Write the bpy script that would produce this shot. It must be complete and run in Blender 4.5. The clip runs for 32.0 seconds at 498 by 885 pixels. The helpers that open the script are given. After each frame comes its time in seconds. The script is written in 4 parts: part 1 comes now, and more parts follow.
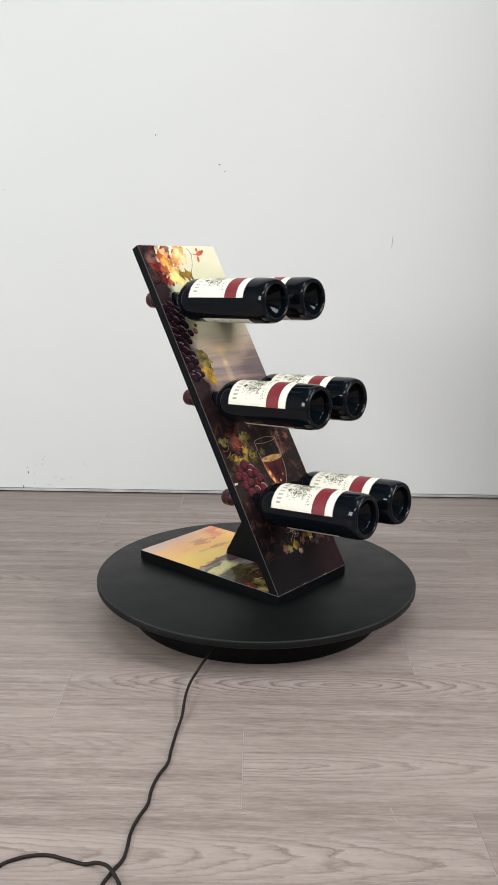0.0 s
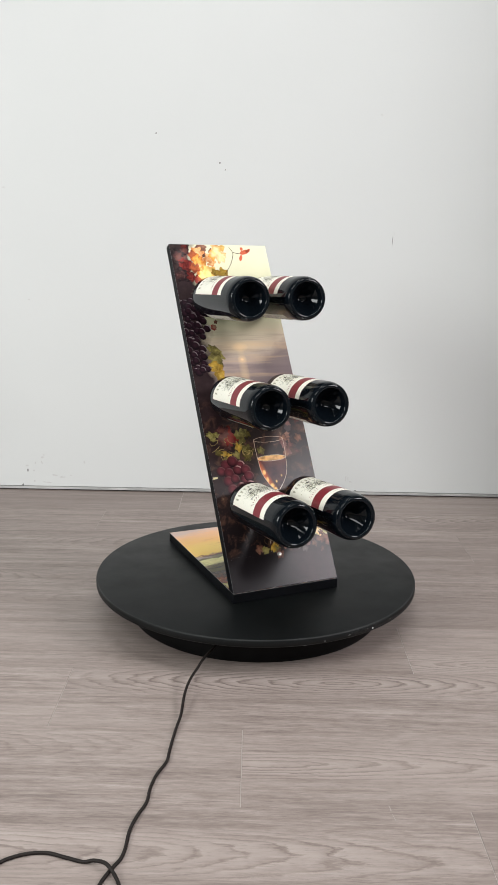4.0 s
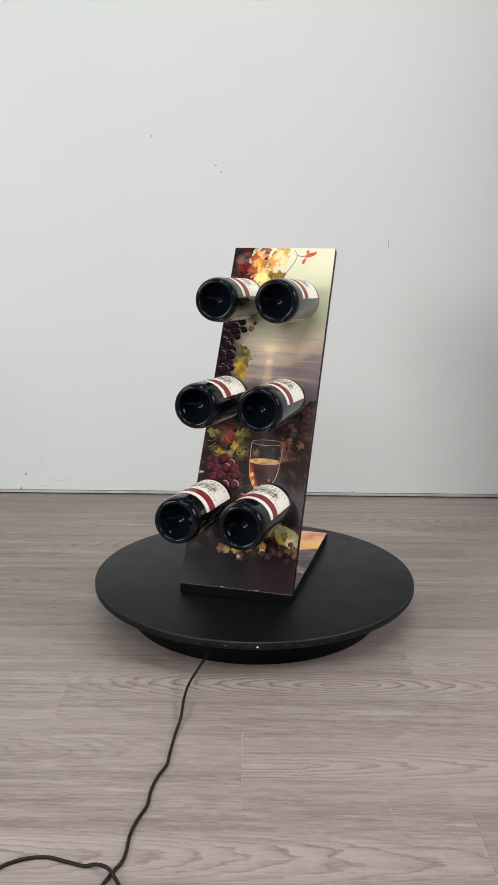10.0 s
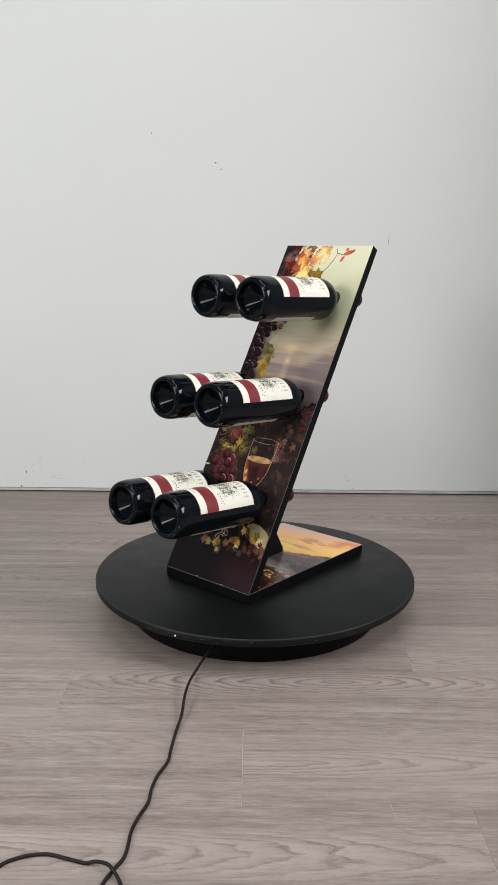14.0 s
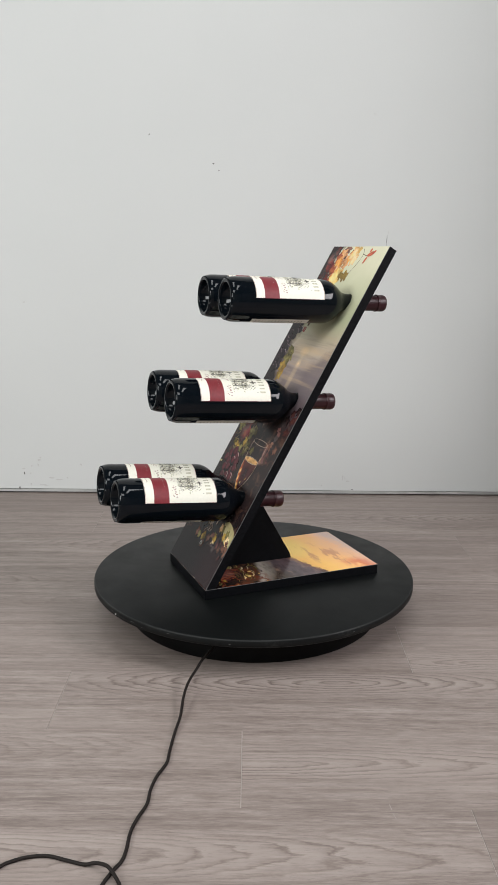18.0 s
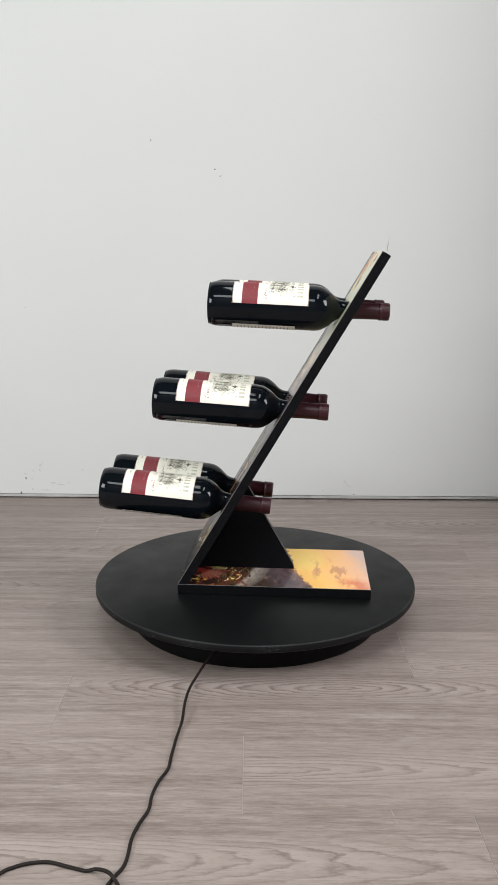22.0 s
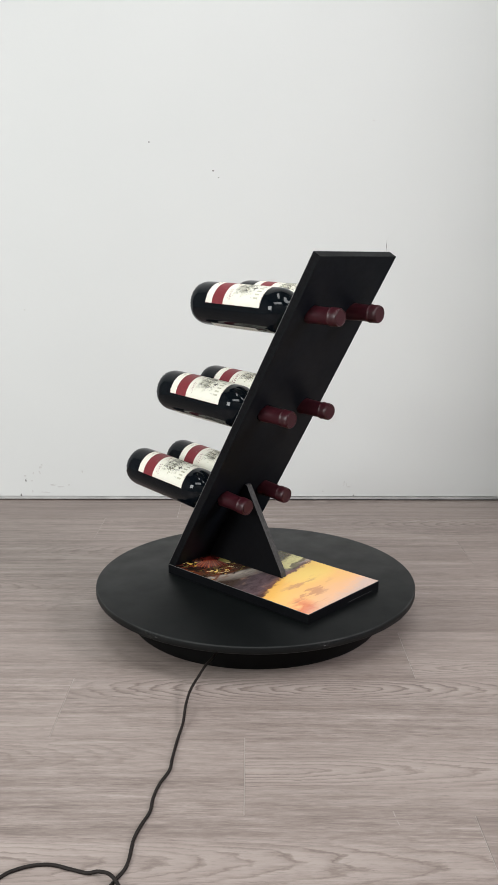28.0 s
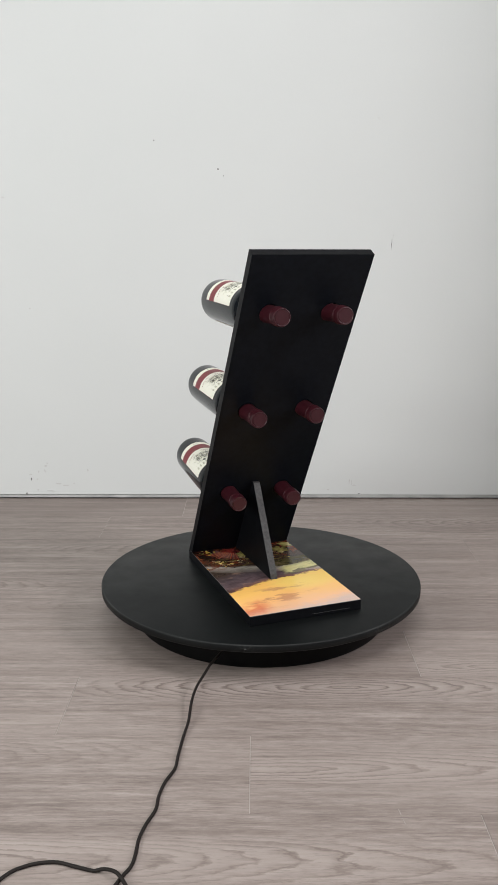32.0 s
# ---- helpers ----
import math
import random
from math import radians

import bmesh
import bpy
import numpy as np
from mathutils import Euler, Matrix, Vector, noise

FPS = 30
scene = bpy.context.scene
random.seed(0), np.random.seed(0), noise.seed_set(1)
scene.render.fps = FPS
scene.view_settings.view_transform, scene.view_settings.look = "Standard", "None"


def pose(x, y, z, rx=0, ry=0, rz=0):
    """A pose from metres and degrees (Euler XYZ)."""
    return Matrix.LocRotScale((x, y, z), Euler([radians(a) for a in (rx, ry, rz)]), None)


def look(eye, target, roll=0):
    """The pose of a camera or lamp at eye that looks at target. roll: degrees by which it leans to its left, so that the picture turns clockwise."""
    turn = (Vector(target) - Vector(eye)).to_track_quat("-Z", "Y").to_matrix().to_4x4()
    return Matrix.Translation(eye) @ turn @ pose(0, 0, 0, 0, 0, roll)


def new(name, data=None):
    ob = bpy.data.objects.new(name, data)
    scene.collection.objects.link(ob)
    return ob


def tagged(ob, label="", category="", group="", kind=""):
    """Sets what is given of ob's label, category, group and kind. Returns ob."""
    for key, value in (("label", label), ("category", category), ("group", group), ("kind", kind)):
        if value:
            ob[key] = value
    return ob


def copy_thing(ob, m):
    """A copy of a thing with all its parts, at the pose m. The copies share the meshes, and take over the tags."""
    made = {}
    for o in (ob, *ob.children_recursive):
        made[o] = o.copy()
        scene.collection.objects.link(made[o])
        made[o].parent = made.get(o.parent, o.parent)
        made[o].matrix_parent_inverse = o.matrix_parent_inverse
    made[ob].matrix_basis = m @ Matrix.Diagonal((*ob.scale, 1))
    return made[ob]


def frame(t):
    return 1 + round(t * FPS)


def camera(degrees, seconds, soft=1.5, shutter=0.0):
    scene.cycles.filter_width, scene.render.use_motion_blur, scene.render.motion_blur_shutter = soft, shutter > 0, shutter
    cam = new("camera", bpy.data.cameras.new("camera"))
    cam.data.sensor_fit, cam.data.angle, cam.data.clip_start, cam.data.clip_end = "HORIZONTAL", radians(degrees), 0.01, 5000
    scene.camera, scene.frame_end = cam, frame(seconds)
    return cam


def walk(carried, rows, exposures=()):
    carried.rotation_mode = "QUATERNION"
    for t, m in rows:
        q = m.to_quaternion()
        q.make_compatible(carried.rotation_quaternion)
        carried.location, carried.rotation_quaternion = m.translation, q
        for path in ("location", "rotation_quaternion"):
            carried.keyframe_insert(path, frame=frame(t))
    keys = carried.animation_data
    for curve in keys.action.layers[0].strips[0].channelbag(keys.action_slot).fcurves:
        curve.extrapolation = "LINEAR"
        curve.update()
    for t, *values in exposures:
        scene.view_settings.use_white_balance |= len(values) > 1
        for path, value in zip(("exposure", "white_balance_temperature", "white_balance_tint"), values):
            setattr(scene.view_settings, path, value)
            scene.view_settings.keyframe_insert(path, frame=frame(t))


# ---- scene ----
# ---- camera: a phone on a stand, sagging a little as the turntable turns ----
EYE = Vector((-0.0103, -1.4805, 0.6522))
cam = camera(33.055, 32.0, soft=1.5)


def aim(pitch, yaw, roll):
    """The camera's pose: degrees down, to the right, and of lean."""
    p, y = radians(pitch), radians(yaw)
    way = Vector((math.sin(y) * math.cos(p), math.cos(y) * math.cos(p), -math.sin(p)))
    return look(EYE, EYE + way, -roll)


PATH = [
    (0, 12.78, -0.26, -0.83), (0.5, 12.78, -0.29, -0.8), (1, 12.78, -0.25, -0.79), (1.5, 12.83, -0.27, -0.83),
    (2, 12.93, -0.25, -0.85), (2.5, 12.99, -0.24, -0.88), (3, 12.94, -0.24, -0.9), (3.5, 12.88, -0.24, -0.98),
    (5.5, 13.02, -0.24, -0.91), (6, 13.15, -0.25, -0.8), (6.5, 13.1, -0.32, -0.99), (7, 12.9, -0.28, -0.96),
    (7.5, 12.8, -0.23, -0.93), (8, 12.81, -0.2, -0.91), (8.5, 12.81, -0.17, -0.8), (9, 12.81, -0.15, -0.77),
    (9.5, 12.73, -0.1, -0.71), (10, 12.74, -0.09, -0.57), (10.5, 12.86, -0.19, -0.53), (11, 12.9, -0.23, -0.56),
    (11.5, 12.83, -0.23, -0.6), (12, 12.85, -0.19, -0.52), (12.5, 12.89, -0.16, -0.58), (13, 12.85, -0.15, -0.52),
    (13.5, 12.84, -0.1, -0.42), (14, 12.91, -0.11, -0.49), (14.5, 12.97, -0.14, -0.49), (16.5, 12.78, 0.08, -0.6),
    (17, 12.7, 0.06, -0.51), (17.5, 12.77, -0.03, -0.53), (18, 12.85, -0, -0.41), (18.5, 12.82, -0.04, -0.4),
    (19, 12.71, -0.11, -0.27), (19.5, 12.64, -0.09, -0.37), (20, 12.55, 0.07, -0.4), (20.5, 12.44, 0.1, -0.41),
    (21, 12.39, 0.03, -0.37), (21.5, 12.51, -0.06, -0.41), (22, 12.51, -0.1, -0.35), (22.5, 12.41, -0.09, -0.35),
    (23, 12.31, -0.08, -0.3), (23.5, 12.26, -0.01, -0.24), (24, 12.23, 0.04, -0.16), (24.5, 12.34, -0.06, -0.25),
    (25, 12.46, -0.1, -0.1), (25.5, 12.5, -0.15, -0.09), (27.5, 12.41, -0.01, -0.01), (28, 12.43, -0.08, -0.07),
    (28.5, 12.58, -0.19, -0.02), (29, 12.68, -0.26, -0.02), (29.5, 12.64, -0.27, 0.02), (30, 12.6, -0.22, 0.01),
    (30.5, 12.52, -0.22, 0.04), (31, 12.43, -0.24, 0.09), (31.5, 12.46, -0.35, 0.02), (32, 12.54, -0.44, 0.07),
]
EXPOSURES = [(0.0, 0.63), (7.0, 0.62), (8.0, 0.53), (9.0, 0.52), (10.0, 0.48), (14.0, 0.43), (17.0, 0.40), (18.0, 0.36), (19.0, 0.30), (20.0, 0.45), (25.0, 0.53), (28.0, 0.60), (29.0, 0.58),
             (30.0, 0.53), (32.0, 0.48)]
walk(cam, [(t, aim(p, y, r)) for t, p, y, r in PATH], EXPOSURES)

# ---- world and light: a closed room with unseen overhead lamps ----
world = bpy.data.worlds.new("room_air")
scene.world = world
world.use_nodes = True
world.node_tree.nodes["Background"].inputs["Color"].default_value = (0.80, 0.85, 0.90, 1)
world.node_tree.nodes["Background"].inputs["Strength"].default_value = 0.25


def panel_lamp(name, m, sx, sy, watts, colour, spread=180):
    data = bpy.data.lights.new(name, "AREA")
    data.shape, data.size, data.size_y = "RECTANGLE", sx, sy
    data.energy, data.color, data.spread = watts, colour, radians(spread)
    ob = new(name, data)
    ob.matrix_world = m
    return ob


CEILING = 2.75
COOL, GREENISH, ROSY = (0.972, 1.0, 1.0), (0.966, 1.0, 0.990), (1.0, 0.962, 0.992)
panel_lamp("ceiling_panel_lamp", pose(-0.10, -0.45, CEILING - 0.02), 0.3, 1.2, 7.5, COOL)
panel_lamp("ceiling_panel_lamp", pose(0.75, -1.05, CEILING - 0.02), 0.3, 1.2, 8, COOL)
# broad fill added over the front to brighten the near floor and wall
panel_lamp("ceiling_panel_lamp", pose(-0.60, -2.5, CEILING - 0.02), 1.7, 0.9, 33, COOL)
panel_lamp("window_light", look((-1.85, -1.65, 1.20), (0.0, 0.75, 0.45)), 0.9, 0.75, 25, GREENISH)
panel_lamp("window_light", look((2.40, -1.0, 1.70), (0.1, 0.1, 0.50)), 1.3, 1.1, 38, ROSY, 150)


# ---- materials ----
class Nodes:
    """A material's node tree with short calls: each call adds a node and gives its first output."""

    def __init__(self, name):
        self.mat = bpy.data.materials.new(name)
        self.mat.use_nodes = True
        self.tree = self.mat.node_tree
        self.bsdf = self.tree.nodes["Principled BSDF"]

    def put(self, socket, value):
        if isinstance(value, bpy.types.NodeSocket):
            self.tree.links.new(value, socket)
        elif isinstance(value, (tuple, list)) and len(value) == 3 and socket.type == "RGBA":
            socket.default_value = (*value, 1)
        else:
            socket.default_value = value

    def add(self, kind, inputs=(), out=0, operation="", clamp=False):
        node = self.tree.nodes.new(kind)
        if operation:
            node.operation = operation
        if clamp:
            node.use_clamp = True
        for key, value in dict(inputs).items():
            self.put(node.inputs[key], value)
        return node.outputs[out]

    def surface(self, **inputs):
        for key, value in inputs.items():
            self.put(self.bsdf.inputs[key.replace("_", " ")], value)
        return self.mat

    def coords(self, scale=(1, 1, 1), shift=(0, 0, 0), kind="Object"):
        node = self.tree.nodes.new("ShaderNodeTexCoord")
        return self.add("ShaderNodeMapping", {"Vector": node.outputs[kind], "Scale": scale, "Location": shift})

    def noise(self, vector, scale, detail=4, rough=0.55, distortion=0.0):
        return self.add("ShaderNodeTexNoise", {"Vector": vector, "Scale": scale, "Detail": detail, "Roughness": rough, "Distortion": distortion})

    def math(self, op, a, b=0.0, clamp=False):
        return self.add("ShaderNodeMath", {0: a, 1: b}, operation=op, clamp=clamp)

    def ramp(self, value, stops, interpolation="LINEAR"):
        node = self.tree.nodes.new("ShaderNodeValToRGB")
        node.color_ramp.interpolation = interpolation
        while len(node.color_ramp.elements) < len(stops):
            node.color_ramp.elements.new(0.5)
        for el, (at, col) in zip(node.color_ramp.elements, stops):
            el.position = at
            el.color = (*col, 1) if isinstance(col, tuple) else (col, col, col, 1)
        self.tree.links.new(value, node.inputs["Fac"])
        return node.outputs["Color"]

    def mix(self, fac, a, b, blend="MIX"):
        node = self.tree.nodes.new("ShaderNodeMix")
        node.data_type, node.blend_type = "RGBA", blend
        for socket, value in ((node.inputs[0], fac), (node.inputs[6], a), (node.inputs[7], b)):
            self.put(socket, value)
        return node.outputs[2]

    def range(self, value, a, b, c=0.0, d=1.0):
        return self.add("ShaderNodeMapRange", {"Value": value, "From Min": a, "From Max": b, "To Min": c, "To Max": d})

    def axes(self, vector):
        node = self.tree.nodes.new("ShaderNodeSeparateXYZ")
        self.tree.links.new(vector, node.inputs[0])
        return node.outputs

    def bump(self, height, strength, distance):
        return self.add("ShaderNodeBump", {"Height": height, "Strength": strength, "Distance": distance})


def wall_paint():
    n = Nodes("white_wall_paint")
    c = n.coords()
    broad, fine = n.noise(c, 1.1, 3), n.noise(c, 160, 3)
    col = n.mix(n.range(broad, 0.3, 0.7), (0.640, 0.651, 0.642), (0.676, 0.686, 0.676))
    return n.surface(Base_Color=col, Roughness=0.62, Normal=n.bump(fine, 0.12, 0.001))


def plank_vinyl():
    """Grey oak: each plank's colour value holds the place, strength, stretch and darkness of its cathedral figure."""
    n = Nodes("grey_oak_vinyl")
    info = n.tree.nodes.new("ShaderNodeObjectInfo")
    rnd = info.outputs["Random"]
    heart = n.axes(info.outputs["Color"])
    shift = n.add("ShaderNodeCombineXYZ", {"X": n.math("MULTIPLY", rnd, 37.0), "Y": n.math("MULTIPLY", rnd, 91.0), "Z": n.math("MULTIPLY", rnd, 13.0)})
    tc = n.tree.nodes.new("ShaderNodeTexCoord").outputs["Object"]
    c = n.add("ShaderNodeVectorMath", {0: tc, 1: shift}, operation="ADD")
    px, py, _ = n.axes(tc)

    def grain(sx, sy, detail=4, rough=0.6):
        return n.noise(n.add("ShaderNodeMapping", {"Vector": c, "Scale": (sx, sy, 1)}), 1.0, detail, rough)

    # growth rings: long ovals round the heart, bent by slow and quick noise
    code = info.outputs["Alpha"]
    aspect = n.math("FLOOR", n.math("DIVIDE", code, 10.0))
    dark = n.math("SUBTRACT", code, n.math("MULTIPLY", aspect, 10.0))
    slow, quick = grain(3.0, 14, 3, 0.5), grain(40, 120, 3, 0.6)
    dx = n.math("DIVIDE", n.math("SUBTRACT", px, heart[0]), aspect)
    dy = n.math("SUBTRACT", py, heart[1])
    bend = n.math("ADD", n.math("MULTIPLY", n.math("SUBTRACT", slow, 0.5), 0.026), n.math("MULTIPLY", n.math("SUBTRACT", quick, 0.5), 0.0060))
    d = n.math("SQRT", n.math("ADD", n.math("POWER", dx, 2.0), n.math("ADD", n.math("POWER", dy, 2.0), 0.00002)))
    rings = n.math("FRACT", n.math("MULTIPLY", n.math("ADD", d, bend), 165.0))
    band = n.ramp(rings, [(0.0, 0.34), (0.10, 0.86), (0.55, 0.74), (0.78, 0.52), (0.91, 0.12), (1.0, 0.40)])
    patch = grain(1.6, 13, 3, 0.6)
    near = n.math("MULTIPLY", n.range(dy, 0.055, 0.018), n.range(dy, -0.055, -0.018))
    near = n.math("MULTIPLY", n.math("MULTIPLY", near, n.range(d, 0.085, 0.05)), heart[2])
    strength = n.math("MULTIPLY", near, n.range(patch, 0.36, 0.52, 0.40, 1.0), clamp=True)
    # straight fibres: broad, short and hair-fine
    coarse, fibre, hair = grain(2.2, 42, 5, 0.68), grain(24, 210, 5, 0.74), grain(52, 520, 3, 0.65)
    tone = n.mix(0.48, n.ramp(coarse, [(0.30, 0.06), (0.70, 0.94)]), n.ramp(fibre, [(0.32, 0.04), (0.68, 0.98)]))
    tone = n.mix(0.14, tone, n.ramp(hair, [(0.32, 0.0), (0.68, 1.0)]))
    tone = n.mix(strength, tone, n.mix(0.30, band, tone))
    col = n.ramp(tone, [(0.10, (0.118, 0.090, 0.079)), (0.34, (0.212, 0.170, 0.152)), (0.54, (0.290, 0.239, 0.215)), (0.84, (0.412, 0.350, 0.321))])
    cloud = grain(0.9, 5, 3, 0.5)
    col = n.mix(n.range(cloud, 0.52, 0.66, 0, 0.42), col, (0.358, 0.300, 0.272))
    col = n.mix(n.range(cloud, 0.47, 0.33, 0, 0.40), col, (0.200, 0.160, 0.143))
    wash = grain(3.4, 96, 4, 0.66)
    col = n.mix(n.range(wash, 0.56, 0.68, 0, 0.46), col, (0.428, 0.368, 0.338))
    col = n.mix(n.range(wash, 0.44, 0.33, 0, 0.36), col, (0.140, 0.108, 0.095))
    pores = grain(60, 640, 3, 0.6)
    col = n.mix(n.range(pores, 0.57, 0.70, 0, 0.36), col, (0.112, 0.088, 0.078))
    col = n.mix(n.math("MULTIPLY", dark, 0.32), col, (0.188, 0.150, 0.134))
    return n.surface(Base_Color=col, Roughness=n.range(fibre, 0.3, 0.8, 0.44, 0.58), Normal=n.bump(fibre, 0.16, 0.0005), Specular_IOR_Level=0.4)


def plain(name, colour, rough, spread=0.12, scale=60, bump=0.05, dist=0.0005, **more):
    n = Nodes(name)
    c = n.coords()
    t = n.noise(c, scale, 4)
    dark = tuple(v * (1 - spread) for v in colour)
    light = tuple(min(1, v * (1 + spread)) for v in colour)
    big = n.noise(c, scale / 9, 3)
    col = n.mix(n.range(t, 0.3, 0.7), dark, light)
    return n.surface(Base_Color=col, Roughness=n.range(big, 0.3, 0.7, max(0.02, rough - 0.05), min(1, rough + 0.05)),
                     Normal=n.bump(t, bump, dist), **more)


WALL = wall_paint()
PLANK = plank_vinyl()
SUBFLOOR = plain("joint_filler", (0.46, 0.42, 0.39), 0.9)
GAP = plain("dark_gap", (0.02, 0.02, 0.02), 0.9)
STRIP = plain("grey_edge_strip", (0.42, 0.42, 0.41), 0.6, 0.3, 14)
CEIL = plain("dark_grey_ceiling_paint", (0.10, 0.10, 0.10), 0.8, 0.02)
ROOM = plain("grey_room_paint", (0.30, 0.30, 0.29), 0.8, 0.02)
SCUFF = plain("dark_scuff", (0.15, 0.145, 0.14), 0.8, 0.4)
SCRATCH = plain("pale_scratched_vinyl", (0.33, 0.288, 0.265), 0.7, 0.2, 200)
SMEAR = plain("pale_grey_scuff", (0.575, 0.57, 0.56), 0.8, 0.12, 90)
DISC = plain("matt_black_laminate", (0.0036, 0.0044, 0.0046), 0.42, 0.10, 140, 0.05, 0.0004, Specular_IOR_Level=0.15)
DRUM = plain("black_painted_drum", (0.0032, 0.0033, 0.0035), 0.5, 0.2, Specular_IOR_Level=0.12)
def worn_rim():
    """Black laminate whose edges are rubbed grey here and there."""
    n = Nodes("worn_black_rim")
    c = n.coords()
    _, _, z = n.axes(c)
    broad, fine = n.noise(c, 9, 4), n.noise(c, 220, 4, 0.65)
    lip = n.math("MULTIPLY", n.range(z, 0.0676, 0.0690), n.range(broad, 0.35, 0.6, 0.07, 0.22))
    worn = n.math("ADD", lip, n.math("MULTIPLY", n.range(fine, 0.45, 0.65), n.range(broad, 0.54, 0.68, 0.0, 0.25)), clamp=True)
    col = n.mix(worn, (0.0038, 0.0046, 0.0049), (0.085, 0.086, 0.084))
    return n.surface(Base_Color=col, Roughness=0.5, Specular_IOR_Level=0.21, Normal=n.bump(fine, 0.2, 0.0004))


RIM_WEAR = worn_rim()
EDGE_WEAR = plain("worn_grey_edge", (0.055, 0.055, 0.054), 0.5, 0.45, 35)
CHIP = plain("white_chip", (0.72, 0.71, 0.69), 0.7)
CORD = plain("dark_brown_cord", (0.016, 0.0125, 0.0110), 0.62, 0.3, 400, 0.3, 0.0006, Specular_IOR_Level=0.2)
BOARD = plain("black_board", (0.0040, 0.0044, 0.0056), 0.48, 0.25, 110, 0.08, 0.0004, Specular_IOR_Level=0.10)
# BOARD's black again, with floor bounce on the overhanging back put into the colour
PANEL_BACK = plain("black_board_bounce_lit", (0.0046, 0.0062, 0.0092), 0.46, 0.25, 110, 0.08, 0.0004, Specular_IOR_Level=0.12)
PANEL_EDGE = plain("black_panel_edge", (0.0048, 0.0050, 0.0062), 0.5, 0.5, 160, 0.2, 0.0005, Specular_IOR_Level=0.10)
BOARD_EDGE = plain("sanded_black_edge", (0.030, 0.029, 0.029), 0.55, 0.6, 220, 0.3, 0.0006)
FILM_EDGE = plain("pale_film_edge", (0.20, 0.195, 0.19), 0.4)
GLASS = plain("dark_bottle_glass", (0.0030, 0.0048, 0.0070), 0.07, 0.1, 20, 0.0, 0.0001, IOR=1.50, Specular_IOR_Level=0.22)
PAPER = plain("cream_label_paper", (0.885, 0.868, 0.76), 0.55, 0.03, 300, 0.1, 0.0002)
BACK_PAPER = plain("grey_label_paper", (0.70, 0.69, 0.63), 0.6, 0.06, 300)
LABEL_RED = plain("wine_red_ink", (0.20, 0.018, 0.026), 0.5, 0.12, 200)
INK = plain("black_ink", (0.085, 0.078, 0.062), 0.6, 0.3, 200)
WASH = plain("olive_wash_ink", (0.52, 0.51, 0.36), 0.6, 0.25, 260)
INK_BAR = plain("grey_olive_ink", (0.50, 0.48, 0.37), 0.6, 0.3, 200)
INK_PALE = plain("grey_ink", (0.30, 0.28, 0.24), 0.6, 0.3, 200)
CAPSULE = plain("burgundy_capsule", (0.036, 0.0042, 0.0082), 0.42, 0.15, 90, 0.05, 0.0004, Specular_IOR_Level=0.5)
SCREW = plain("zinc_screw", (0.55, 0.53, 0.50), 0.3, 0.2, 300, 0.2, 0.0005, Metallic=1.0)


# ---- mesh helpers ----
def part(name, bm, material, parent, label="", m=None, smooth=False):
    """Links a bmesh as one mesh object under a thing or a part."""
    me = bpy.data.meshes.new(name)
    bm.normal_update()
    bm.to_mesh(me)
    bm.free()
    for mt in material if isinstance(material, (list, tuple)) else [material]:
        me.materials.append(mt)
    if smooth:
        for poly in me.polygons:
            poly.use_smooth = True
    ob = new(name, me)
    if parent is not None:
        ob.parent = parent
    if m is not None:
        ob.matrix_basis = m
    if label:
        ob["label"] = label
    return ob


def box(x0, x1, y0, y1, z0, z1, bevel=0.0, segments=2):
    bm = bmesh.new()
    bmesh.ops.create_cube(bm, size=1)
    for v in bm.verts:
        v.co = (x0 + (v.co.x + 0.5) * (x1 - x0), y0 + (v.co.y + 0.5) * (y1 - y0), z0 + (v.co.z + 0.5) * (z1 - z0))
    if bevel:
        bmesh.ops.bevel(bm, geom=bm.edges[:], offset=bevel, segments=segments, affect="EDGES", profile=0.5)
    return bm


def lathe(profile, n=64):
    """A turned body about z from (radius, height) pairs."""
    bm = bmesh.new()
    rings = []
    for r, z in profile:
        if r < 1e-6:
            rings.append([bm.verts.new((0, 0, z))])
        else:
            rings.append([bm.verts.new((r * math.cos(2 * math.pi * i / n), r * math.sin(2 * math.pi * i / n), z)) for i in range(n)])
    for a, b in zip(rings, rings[1:]):
        for i in range(n):
            j = (i + 1) % n
            if len(a) == 1 and len(b) == 1:
                continue
            if len(a) == 1:
                bm.faces.new((a[0], b[j], b[i]))
            elif len(b) == 1:
                bm.faces.new((a[i], a[j], b[0]))
            else:
                bm.faces.new((a[i], a[j], b[j], b[i]))
    bmesh.ops.recalc_face_normals(bm, faces=bm.faces[:])
    return bm


def smooth_by_angle(ob, degrees=40):
    me = ob.data
    for poly in me.polygons:
        poly.use_smooth = True
    bm = bmesh.new()
    bm.from_mesh(me)
    for e in bm.edges:
        if len(e.link_faces) == 2 and e.calc_face_angle(0) > radians(degrees):
            e.smooth = False
    bm.to_mesh(me)
    bm.free()
    return ob


def tube(points, radius, n=10):
    """A round cord swept along points."""
    bm = bmesh.new()
    rings = []
    for i, p in enumerate(points):
        t = (points[min(i + 1, len(points) - 1)] - points[max(i - 1, 0)]).normalized()
        side = t.cross(Vector((0, 0, 1))).normalized()
        up = side.cross(t)
        rings.append([bm.verts.new(p + radius * (math.cos(a) * side + math.sin(a) * up)) for a in (2 * math.pi * k / n for k in range(n))])
    for a, b in zip(rings, rings[1:]):
        for i in range(n):
            j = (i + 1) % n
            bm.faces.new((a[i], a[j], b[j], b[i]))
    for ring in (rings[0], rings[-1]):
        bm.faces.new(ring)
    bmesh.ops.recalc_face_normals(bm, faces=bm.faces[:])
    return bm


